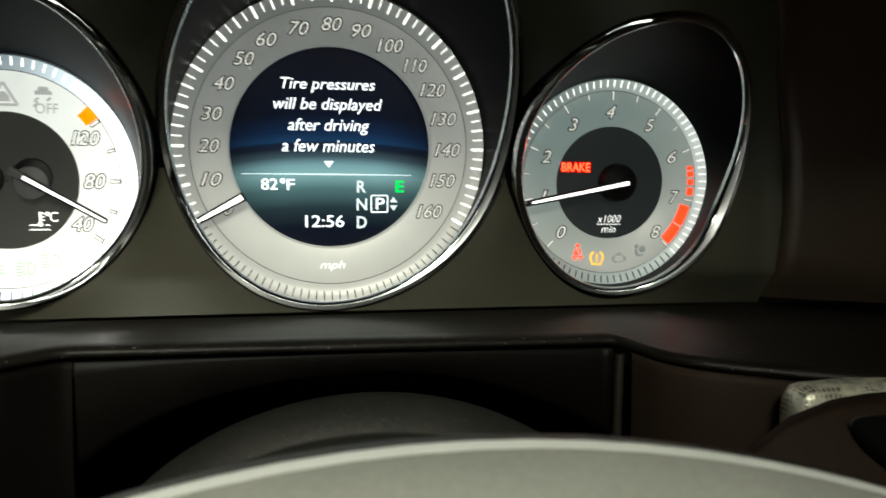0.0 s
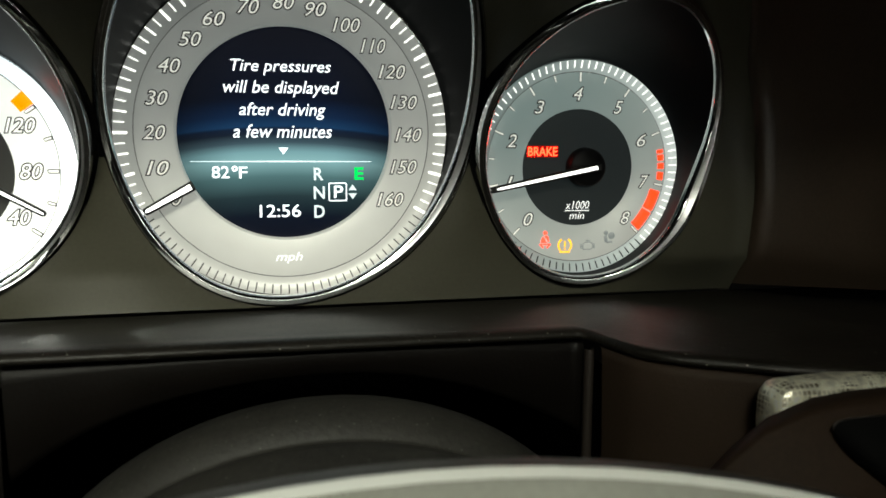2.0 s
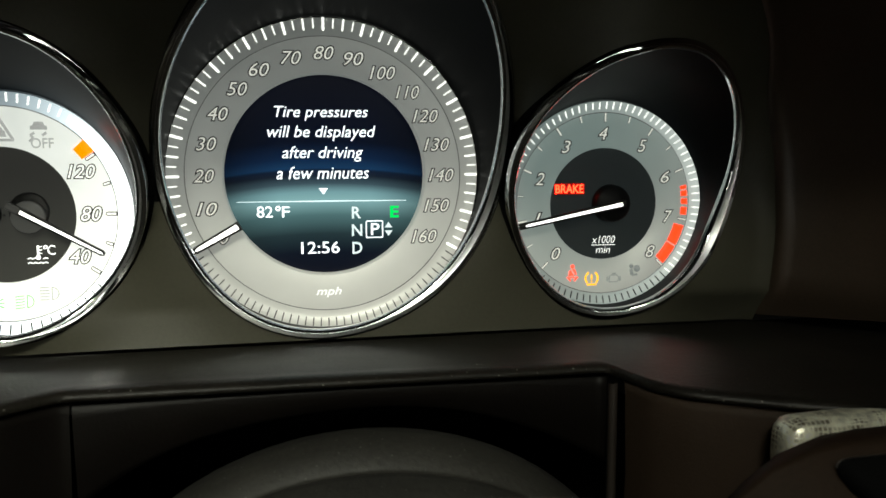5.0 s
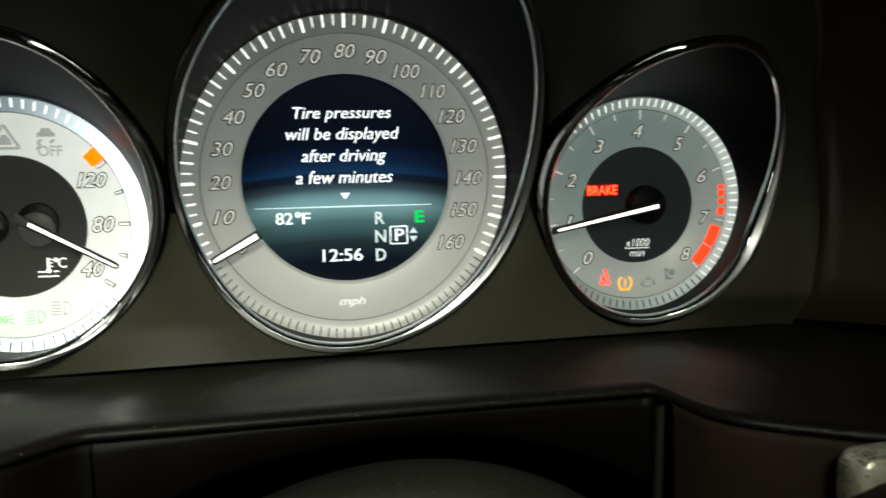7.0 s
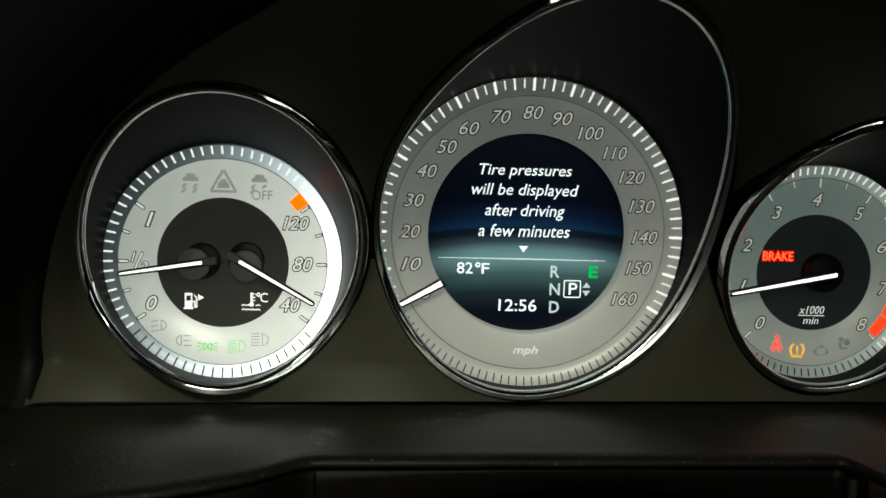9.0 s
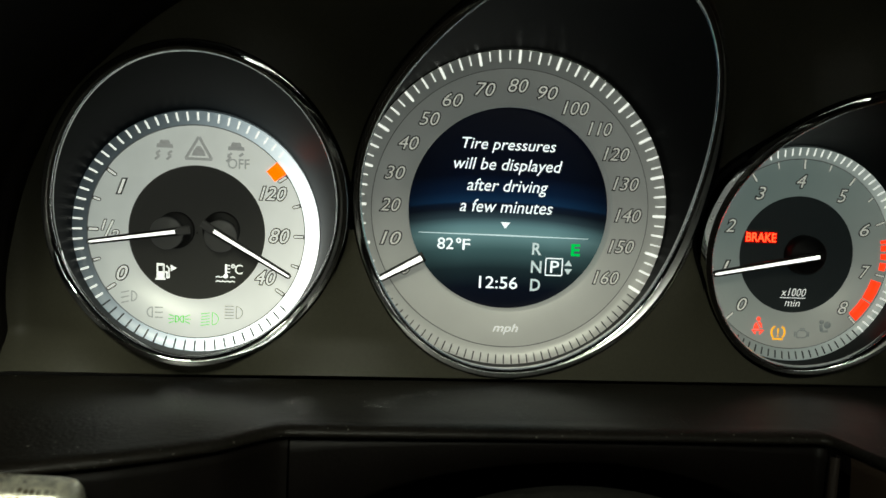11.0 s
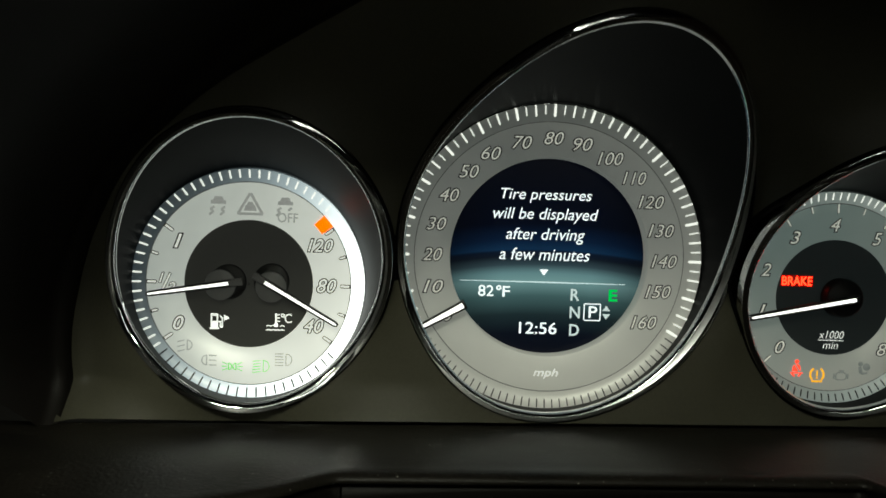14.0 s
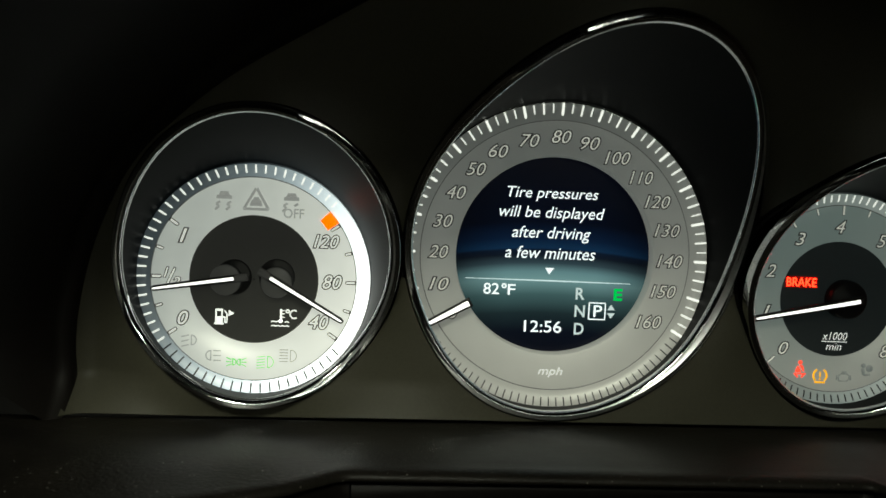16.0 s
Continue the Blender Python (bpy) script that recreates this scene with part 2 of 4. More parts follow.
TICK = lit("lit_tick", (1.0, 0.98, 0.92), 1.15, (0.8, 0.8, 0.8))
NEEDLE = lit("lit_needle", (1.0, 0.97, 0.93), 1.6, (0.8, 0.8, 0.8))
NUMERAL = lit("numeral", (1.0, 0.97, 0.88), 0.42, (0.6, 0.6, 0.56))
NUMERAL_FUEL = lit("numeral_bright", (1.0, 0.97, 0.90), 0.8, (0.6, 0.6, 0.56))
TEXT = lit("screen_text", (0.93, 0.97, 1.0), 1.35, (0.1, 0.1, 0.1))
TEXT_DIM = lit("screen_letter", (0.75, 0.86, 0.86), 0.85, (0.1, 0.1, 0.1))
GREEN = lit("green_letter", (0.0, 0.75, 0.10), 0.85, (0.02, 0.05, 0.02))
LINE = lit("screen_line", (0.75, 0.92, 0.95), 0.95, (0.1, 0.1, 0.1))
RED = lit("red_lamp", (1.0, 0.017, 0.006), 12.0, (0.3, 0.02, 0.02))
RED_GLOW = lit("red_lamp_halo", (1.0, 0.010, 0.006), 0.2, (0.1, 0.01, 0.01))
REDLINE = lit("red_zone", (1.0, 0.035, 0.006), 1.6, (0.5, 0.04, 0.02))
ORANGE = lit("orange_mark", (1.0, 0.09, 0.0), 2.8, (0.5, 0.12, 0.0))
AMBER = lit("amber_lamp", (1.0, 0.42, 0.0), 1.3, (0.4, 0.2, 0.0))
BELT = lit("belt_lamp", (1.0, 0.06, 0.03), 1.7, (0.4, 0.05, 0.02))
LAMP_GREEN = lit("green_lamp", (0.12, 0.80, 0.07), 0.80, (0.05, 0.25, 0.05))
# These ramps paint uneven light on the dials into their glow.
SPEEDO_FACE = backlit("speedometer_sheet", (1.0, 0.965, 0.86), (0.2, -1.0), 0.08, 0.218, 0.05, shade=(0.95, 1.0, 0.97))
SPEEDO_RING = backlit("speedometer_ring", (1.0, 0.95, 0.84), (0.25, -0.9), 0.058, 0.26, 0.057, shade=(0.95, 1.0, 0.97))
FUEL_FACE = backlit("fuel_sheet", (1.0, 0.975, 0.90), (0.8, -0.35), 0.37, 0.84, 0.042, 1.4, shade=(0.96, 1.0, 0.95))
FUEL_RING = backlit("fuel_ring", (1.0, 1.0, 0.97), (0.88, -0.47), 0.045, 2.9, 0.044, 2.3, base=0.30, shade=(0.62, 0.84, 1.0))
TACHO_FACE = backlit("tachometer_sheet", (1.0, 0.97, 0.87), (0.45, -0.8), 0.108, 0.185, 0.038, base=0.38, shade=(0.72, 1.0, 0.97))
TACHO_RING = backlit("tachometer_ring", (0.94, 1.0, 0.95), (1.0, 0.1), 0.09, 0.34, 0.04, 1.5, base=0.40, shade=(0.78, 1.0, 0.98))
SCREEN = screen_material()


# Unseen patchy glow, added only to put highlights on the chrome.
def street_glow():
    m = lit("street_glow", (1.0, 0.97, 0.88), GLOW_STRENGTH, (0.02, 0.02, 0.02))
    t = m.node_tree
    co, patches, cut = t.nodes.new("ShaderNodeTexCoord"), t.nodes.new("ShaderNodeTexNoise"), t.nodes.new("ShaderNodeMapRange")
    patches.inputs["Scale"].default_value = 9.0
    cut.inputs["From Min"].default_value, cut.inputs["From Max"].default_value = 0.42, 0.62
    cut.inputs["To Min"].default_value, cut.inputs["To Max"].default_value = 0.1 * GLOW_STRENGTH, GLOW_STRENGTH
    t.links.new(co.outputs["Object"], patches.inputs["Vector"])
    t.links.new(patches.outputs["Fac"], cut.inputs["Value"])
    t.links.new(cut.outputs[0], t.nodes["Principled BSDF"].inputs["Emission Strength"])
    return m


ADDED_GLOW = street_glow()


# ---- builders ----
def mesh_of(bm, name, mats, smooth=True):
    me = bpy.data.meshes.new(name)
    bm.normal_update()
    bm.to_mesh(me)
    bm.free()
    for m in mats if isinstance(mats, (list, tuple)) else [mats]:
        me.materials.append(m)
    if smooth:
        for p in me.polygons:
            p.use_smooth = True
    return me


def part(name, bm, mat, parent, label="", smooth=True, at=None):
    ob = new(name, bm if isinstance(bm, bpy.types.Mesh) else mesh_of(bm, name, mat, smooth))
    ob.parent = parent
    if at is not None:
        ob.matrix_local = at
    return tagged(ob, label)


def thing(name, place, label, category, group="", kind=""):
    ob = new(name)
    ob.empty_display_size = 0.01
    ob.matrix_world = Matrix.Translation(place)
    return tagged(ob, label, category, group, kind)


def loft(rows, closed=False, caps=False):
    """Quads between rows of points; closed: each row is a loop."""
    bm = bmesh.new()
    vs = [[bm.verts.new(p) for p in row] for row in rows]
    n = len(rows[0])
    for a, b in zip(vs, vs[1:]):
        for i in range(n if closed else n - 1):
            j = (i + 1) % n
            bm.faces.new((a[i], a[j], b[j], b[i]))
    if caps:
        bm.faces.new(vs[0][::-1])
        bm.faces.new(vs[-1])
    bmesh.ops.recalc_face_normals(bm, faces=bm.faces)
    return bm


def annulus(profile, n=144):
    """A surface turned round the dial's axis (y), from pairs of radius and depth."""
    rows = [[(r * math.cos(2 * math.pi * k / n), y, r * math.sin(2 * math.pi * k / n)) for k in range(n)] for r, y in profile]
    return loft(rows, True)


def disc(r, y, n=96, thick=0.0008, bevel=0.0):
    bm = annulus([(r, y + thick), (r, y + bevel), (r - max(bevel, 1e-5), y), (0.0004, y)], n)
    return bm


def plate(polys, y, thick=0.00015):
    """Flat pieces of print, lifted off the sheet: outlines of x, z."""
    bm = bmesh.new()
    for poly in polys:
        front = [bm.verts.new((x, y - thick, z)) for x, z in poly]
        back = [bm.verts.new((x, y, z)) for x, z in poly]
        bm.faces.new(front)
        n = len(poly)
        for i in range(n):
            j = (i + 1) % n
            bm.faces.new((front[i], back[i], back[j], front[j]))
    bmesh.ops.recalc_face_normals(bm, faces=bm.faces)
    return bm


def arc(cx, cz, r0, r1, a0, a1, n=14):
    """The outline of a piece of a ring, from angle a0 to a1 in degrees."""
    aa = [radians(a0 + (a1 - a0) * k / n) for k in range(n + 1)]
    return [(cx + r1 * math.cos(a), cz + r1 * math.sin(a)) for a in aa] + [(cx + r0 * math.cos(a), cz + r0 * math.sin(a)) for a in reversed(aa)]


def dot(cx, cz, r, n=14):
    return [(cx + r * math.cos(2 * math.pi * k / n), cz + r * math.sin(2 * math.pi * k / n)) for k in range(n)]


def bar(x0, z0, x1, z1, w):
    """A straight stroke of width w."""
    dx, dz = x1 - x0, z1 - z0
    d = math.hypot(dx, dz)
    px, pz = -dz / d * w / 2, dx / d * w / 2
    return [(x0 + px, z0 + pz), (x1 + px, z1 + pz), (x1 - px, z1 - pz), (x0 - px, z0 - pz)]


def mm(polys):
    return [[(x / 1000, z / 1000) for x, z in p] for p in polys]


def glyphs(text, slant, bold):
    cu = bpy.data.curves.new("letters", "FONT")
    cu.body, cu.size, cu.shear = text, 1.0, slant
    cu.align_x, cu.align_y, cu.resolution_u, cu.offset = "CENTER", "CENTER", 3, bold
    ob = new("letters", cu)
    bpy.context.view_layer.update()
    me = bpy.data.meshes.new_from_object(ob.evaluated_get(bpy.context.evaluated_depsgraph_get()))
    bpy.data.objects.remove(ob)
    co = np.empty(len(me.vertices) * 3)
    me.vertices.foreach_get("co", co)
    return me, co.reshape(-1, 3)


def letters(text, w, h, slant=0.0, bold=0.0, thick=0.00015, grow=0.0):
    """Built-in letters as a mesh in the dial's plane, filling a box of w by h round its middle; grow: an even rim round the same letters."""
    me, co = glyphs(text, slant, bold)
    lo, hi = co.min(0), co.max(0)
    mid, size = (lo + hi) / 2, hi - lo
    sx, sz = w / size[0], h / size[1]
    if grow:
        me, co = glyphs(text, slant, bold + grow)
    new_co = np.stack([(co[:, 0] - mid[0]) * sx, np.full(len(co), -thick), (co[:, 1] - mid[1]) * sz], 1)
    me.vertices.foreach_set("co", new_co.ravel())
    me.update()
    return me


def word(name, text, box, y, mat, parent, slant=0.0, bold=0.0, outline=None, label="", grow=0.058, tilt=0.0):
    """Letters whose box of x, z runs from the upper left to the lower right corner, in millimetres; outline: a dark edge behind."""
    (x0, z0), (x1, z1) = box
    cx, cz, w, h = (x0 + x1) / 2000, (z0 + z1) / 2000, abs(x1 - x0) / 1000, abs(z0 - z1) / 1000
    me = letters(text, w, h, slant, bold)
    me.materials.append(mat)
    at = Matrix.Translation((cx, y, cz)) @ Matrix.Rotation(radians(tilt), 4, "Y")
    ob = part(name, me, None, parent, label, at=at)
    if outline:
        edge = letters(text, w, h, slant, bold, 0.00006, grow)
        edge.materials.append(outline)
        part("edge", edge, None, ob)
    return ob


def tick_mesh(name, r0, r1, w, mat, cone, lift=0.0002):
    """One stroke of the scale along +x, rounded at its inner end, lying on the sloped ring."""
    bm = bmesh.new()
    outline = [(r1, -w / 2), (r1, w / 2), (r0 + w * 0.4, w / 2), (r0 + w * 0.1, w * 0.3), (r0, 0), (r0 + w * 0.1, -w * 0.3), (r0 + w * 0.4, -w / 2)]
    top = [bm.verts.new((r, cone(r) - lift, z)) for r, z in outline]
    low = [bm.verts.new((r, cone(r) + 0.0003, z)) for r, z in outline]
    bm.faces.new(top)
    for i in range(len(outline)):
        j = (i + 1) % len(outline)
        bm.faces.new((top[i], low[i], low[j], top[j]))
    bmesh.ops.recalc_face_normals(bm, faces=bm.faces)
    return mesh_of(bm, name, mat, False)


def spun(deg, y=0.0):
    return Matrix.Translation((0, y, 0)) @ Matrix.Rotation(-radians(deg), 4, "Y")


def needle_mesh(length_in, length_out, w0, w1, depth, mat):
    """A tapering needle along +x with a raised ridge."""
    bm = bmesh.new()
    rows = []
    for x, w in ((length_in, w0), (length_in + 0.0004, w0 * 1.0), (length_out - 0.001, w1), (length_out, w1 * 0.5)):
        rows.append([(x, 0, -w / 2), (x, -depth * 0.7, -w / 2), (x, -depth, -w / 4), (x, -depth, w / 4), (x, -depth * 0.7, w / 2), (x, 0, w / 2)])
    bm.free()
    return mesh_of(loft(rows, True, True), "needle", mat, False)


# ---- gauge tubes: the cut edge of each tube as it leans out over its dial ----
RIMS = {
    "speedometer": ((0.0, 0.0), (60.48, 4.34, 6.46, -1.63, 2.62, -0.85, 0.13, -0.09, -0.76), (42.89, -4.49, 35.53, -18.21, -0.59, 0.95, -4.03)),
    "tachometer": ((0.1155, -0.012), (46.54, -6.53, 9.01, -2.22, 1.54, -0.55, 1.93, -0.68, -0.34), (29.63, -5.69, 18.53, -5.87, -9.62, 2.15, -2.89)),
    "fuel_gauge": ((-0.1115, -0.011), (47.17, 5.5, 8.4, -0.63, 1.21, -0.81, -0.06, 0.01, 0.28), (37.98, 3.9, 10.62, -7.82, 5.67, -1.67, 2.35)),
}


GAP = 0.0018
FACET = {"speedometer": 0.0020, "tachometer": 0.0022, "fuel_gauge": 0.0010}


def wave(x, a):
    return sum((x[2 * k - 1] * math.cos(k * a) + x[2 * k] * math.sin(k * a)) for k in range(1, len(x) // 2 + 1)) + x[0]


def rim_at(name, a):
    """Radius and height of a tube's edge at the angle a, in metres."""
    return wave(RIMS[name][1], a) / 1000, wave(RIMS[name][2], a) / 1000


def rim_parts(name, gauge, centre, dial_r):
    """The chrome rim and the satin tube behind it, about the gauge's own middle."""
    rx, rz = RIMS[name][0]
    ox, oz = rx - centre[0], rz - centre[1]
    n = 400
    aa = [2 * math.pi * k / n for k in range(n)]

    def ring(dr, dy, slope=1.0):
        """A line along the rim; slope: how far down the facet that widens towards the lower right."""
        out = []
        for a in aa:
            r, h = rim_at(name, a)
            turn = (a + radians(12) + math.pi) % (2 * math.pi) - math.pi
            wide = FACET[name] * (0.01 + math.cos(min(abs(1.3 * turn), math.pi / 2)) ** 1.5)
            d = dr - wide * slope
            out.append((ox + (r + d) * math.cos(a), -h + dy + wide * slope * (0.36 + 0.2 * slope), oz + (r + d) * math.sin(a)))
        return out

    # a rounded flank towards the dial, a sloping facet, a nearly flat front, a short rounded outer edge
    loops = [ring(-0.00166, 0.0030)] + [ring(-0.0003 - 0.0019 * math.sin(radians(p)), 0.0046 * (1 - math.cos(radians(p)))) for p in range(44, -1, -4)]
    part("rim_flank", loft(loops, True), CHROME, gauge, "polished chrome flank of the rim")
    part("rim_facet", loft([ring(-0.0003, 0.0, f) for f in (1.0, 0.8, 0.6, 0.4, 0.2, 0.0)], True), BRUSHED, gauge, "soft chrome facet of the rim")
    loops, dr, dy = [], -0.0003, 0.0
    for k in range(10):
        loops.append(ring(dr, dy, 0.0))
        dr, dy = dr + 0.00013, dy + 0.00013 * math.tan(radians(-2.5 + 0.75 * k))
    loops += [ring(dr + 0.0003 * math.sin(radians(p)), dy + 0.0003 * (1 - math.cos(radians(p))), 0.0) for p in range(10, 91, 16)] + [ring(dr + 0.0003, 0.0050, 0.0)]
    part("rim", loft(loops, True), CHROME, gauge, "polished chrome rim")
    edge = ring(-0.0016, 0.0024)
    rows = []
    for k in range(9):
        f = k / 8
        row = []
        for a, e in zip(aa, edge):
            ang = math.atan2(e[2], e[0])
            row.append((dial_r * math.cos(ang) * (1 - f) + e[0] * f, 0.002 * (1 - f) + e[1] * f, dial_r * math.sin(ang) * (1 - f) + e[2] * f))
        rows.append(row)
    part("tube", loft(rows, True), GLOSS, gauge, "satin black tube wall")
    collar = []
    for k in range(4):
        f = 0.032 * k / 3
        collar.append([((dial_r * math.cos(math.atan2(e[2], e[0])) * (1 - f) + e[0] * f) * 0.9985, -0.0001 * k + 0.0016 * (1 - f) + e[1] * f, (dial_r * math.sin(math.atan2(e[2], e[0])) * (1 - f) + e[2] * f) * 0.9985) for e in edge])
    part("collar", loft(collar, True), COLLAR, gauge, "shiny black foot of the tube")


def seam(x):
    """Depth and height of the line where the panel meets the ledge: the dash runs slightly askew to the dials."""
    return -0.0204 + 0.084 * x, -0.0580 - 0.0103 * x - 0.006 * x * x


def panel_height(x, z):
    """How far the panel stands out before the dials' plane: it meets each rim, and leans out towards the top."""
    prof = ((-0.07, 0.013), (-0.03, 0.015), (-0.01, 0.020), (0.01, 0.032), (0.03, 0.048), (0.06, 0.074), (0.12, 0.118))
    base = np.interp(z, [p[0] for p in prof], [p[1] for p in prof])
    total, weight, near = base / 0.03**2, 1 / 0.03**2, []
    for name, ((cx, cz), *_) in RIMS.items():
        a = math.atan2(z - cz, x - cx)
        r, h = rim_at(name, a)
        d = abs(math.hypot(x - cx, z - cz) - r)
        w = 1 / (d * d + 0.006**2)
        total, weight = total + w * (h - 0.0016), weight + w
        near.append((d, h))
    p = total / weight
    for d, h in near:
        p -= math.exp(-((d / 0.006) ** 2)) * max(0.0, p - h + 0.0014)
    low = min(max((-0.045 - z) / 0.0135, 0.0), 1.0)
    bend = 0.006 * max(0.0, (-0.161 - x) / 0.008) ** 2 + 0.0035 * max(0.0, (x - 0.163) / 0.008) ** 2
    return p * (1 - low) - seam(x)[0] * low + bend


# where the hood meets the panel
BORDER = ((-0.166, -0.060), (-0.168, -0.030), (-0.162, 0.000), (-0.145, 0.030), (-0.114, 0.0535), (-0.080, 0.0700), (-0.030, 0.0920), (0.020, 0.1060), (0.070, 0.1020), (0.120, 0.0800), (0.156, 0.048), (0.1695, 0.010), (0.1710, -0.025), (0.1700, -0.045), (0.1695, -0.060))


def instrument_panel():
    top = thing("instrument_panel", (0, -0.02, -0.058), "dark charcoal instrument panel with a soft sheen", "dashboard panel")
    x0, x1, z0, z1, step = -0.172, 0.176, -0.0575, 0.114, 0.002
    nx, nz = int(round((x1 - x0) / step)), int(round((z1 - z0) / step))
    bm = bmesh.new()
    grid = {}

    def inside(x, z):
        for name, ((cx, cz), *_) in RIMS.items():
            if math.hypot(x - cx, z - cz) < rim_at(name, math.atan2(z - cz, x - cx))[0] + GAP:
                return name
        return None

    def within(x, z):
        """Whether a point lies inside the hood's border."""
        hit, loop = False, BORDER + ((0.17, -0.07), (-0.17, -0.07))
        for (ax, az), (bx, bz) in zip(loop, loop[1:] + loop[:1]):
            if (az > z) != (bz > z) and x < ax + (bx - ax) * (z - az) / (bz - az):
                hit = not hit
        return hit

    flags = {}
    for i in range(nx + 1):
        for k in range(nz + 1):
            flags[i, k] = inside(x0 + i * step, z0 + k * step)

    def vert(i, k):
        if (i, k) not in grid:
            x, z = x0 + i * step, z0 + k * step
            name = flags[i, k]
            if name:
                cx, cz = RIMS[name][0]
                a = math.atan2(z - cz, x - cx)
                r = rim_at(name, a)[0] + GAP
                x, z = cx + r * math.cos(a), cz + r * math.sin(a)
            h = panel_height(x, z)
            low = min(max((-0.040 - z) / 0.0175, 0.0), 1.0)
            grid[i, k] = bm.verts.new((x, 0.02 - h, z + 0.058 + low * (seam(x)[1] + 0.0578)))
        return grid[i, k]

    for i in range(nx):
        for k in range(nz):
            corners = ((i, k), (i + 1, k), (i + 1, k + 1), (i, k + 1))
            if sum(1 for c in corners if flags[c]) < 4 and any(within(x0 + c[0] * step, z0 + c[1] * step) for c in corners):
                bm.faces.new([vert(*c) for c in corners])
    bmesh.ops.recalc_face_normals(bm, faces=bm.faces)
    part("panel_face", bm, PANEL, top, "satin charcoal face of the panel")
    for name, ((cx, cz), *_) in RIMS.items():
        rows = []
        for dr, dy in ((0.0011, 0.0064), (0.0013, 0.0048), (0.0015, 0.0042), (GAP - 0.0001, 0.0034), (GAP + 0.0004, 0.0030)):
            row = []
            for k in range(180):
                a = 2 * math.pi * k / 180
                r, h = rim_at(name, a)
                x, z = cx + (r + dr) * math.cos(a), cz + (r + dr) * math.sin(a)
                row.append((x, 0.02 - min(h - dy + 0.0006, panel_height(x, z) + 0.0005), z + 0.058))
            rows.append(row)
        part("gap_ring", loft(rows, True), VOID, top, "black gap round a chrome rim")
    return top


def scale_ring(name, gauge, r0, r1, mat, rise):
    def cone(r):
        return -rise * max(r - r0, 0) / (r1 - r0)

    part("scale_ring", annulus([(r0, 0.0006), (r0 + 0.0001, 0.0), (r1, -rise), (r1 + 0.0003, -rise + 0.0001), (r1 + 0.0004, 0.002)]), mat, gauge, "silvered outer ring of the dial")
    part("groove", annulus([(r0 - 0.00014, -0.00005), (r0, -0.00012), (r0 + 0.00014, -0.0001)]), SEAM, gauge)
    return cone


def place_ticks(gauge, mesh, angles, name="tick"):
    for a in angles:
        part(name, mesh, None, gauge, at=spun(a))


def speedometer():
    g = thing("speedometer", (0, 0, 0), "large round silver speedometer with a dark central display", "gauge")
    rim_parts("speedometer", g, (0, 0), 0.0578)
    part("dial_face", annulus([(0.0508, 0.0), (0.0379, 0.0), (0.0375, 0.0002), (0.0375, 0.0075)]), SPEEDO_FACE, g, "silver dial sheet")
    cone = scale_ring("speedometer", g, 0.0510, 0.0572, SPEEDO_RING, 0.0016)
    part("ring_lip", annulus([(0.0572, -0.0016), (0.0574, -0.0019), (0.0577, -0.0019), (0.0578, -0.0014)]), CHROME, g, "thin bright lip of the ring")
    major = tick_mesh("tick", 0.0527, 0.0571, 0.00086, TICK, cone)
    medium = tick_mesh("tick", 0.0531, 0.0571, 0.00056, TICK, cone)
    minor = tick_mesh("tick", 0.0536, 0.0569, 0.00036, TICK, cone)
    dark = tick_mesh("tick", 0.0538, 0.0570, 0.00042, DARKLINE, cone)
    for k in range(65):
        a = 210 - 3.75 * k
        place_ticks(g, major if k % 4 == 0 else medium if k % 2 == 0 else minor, [a])
    place_ticks(g, dark, [210 + 3 * k for k in range(1, 40)], "dark_tick")
    spots = {10: (-43.4, -11.9), 20: (-44.1, 0.2), 30: (-42.9, 11.8), 40: (-38.4, 22.6), 50: (-31.3, 31.6), 60: (-23.3, 38.6), 70: (-11.8, 43.0), 80: (0.1, 44.9), 90: (11.0, 42.9),
             100: (21.6, 37.9), 110: (31.0, 30.9), 120: (37.7, 22.1), 130: (42.0, 11.4), 140: (43.7, -0.2), 150: (41.9, -11.8), 160: (37.0, -23.6)}
    for v, (x, z) in spots.items():
        w = 7.3 if v < 100 else 9.6 if v not in (110,) else 8.8
        word("numeral", str(v), ((x - w / 2, z + 2.4), (x + w / 2, z - 2.4)), -0.00005, NUMERAL, g, 0.28, 0.0, DARKLINE)
    word("numeral", "0", ((-39.2, -20.2), (-35.9, -24.9)), -0.00005, NUMERAL, g, 0.28, 0.0, DARKLINE)
    word("unit_sign", "mph", ((-4.4, -42.2), (5.0, -46.2)), -0.00005, SMALL, g, 0.28, 0.0)
    part("needle", needle_mesh(0.0360, 0.0552, 0.0036, 0.0027, 0.0012, BLACK), None, g, "short black-edged white needle", at=spun(209.3, -0.0048))
    part("needle_light", needle_mesh(0.0370, 0.0542, 0.0019, 0.0011, 0.0003, NEEDLE), None, g, "glowing white stripe of the needle", at=spun(209.3, -0.00605))
    # display
    d = part("display", disc(0.0385, 0.0065, 96), SCREEN, g, "dark blue display with a pale horizon")
    y = 0.0063
    for text, box in (("Tire pressures", ((-18.5, 25.9), (16.5, 20.5))), ("will be displayed", ((-21.3, 18.6), (19.3, 12.9))), ("after driving", ((-16.0, 10.9), (14.4, 5.0))),
                      ("a few minutes", ((-18.3, 3.2), (16.6, -1.5)))):
        word("display_text", text, box, y, TEXT, d, 0.22, 0.001)
    word("display_text", "82", ((-26.0, -11.6), (-20.0, -15.9)), y, TEXT, d, 0.0, 0.005)
    word("display_text", "F", ((-16.6, -11.8), (-13.7, -15.9)), y, TEXT, d, 0.0, 0.005)
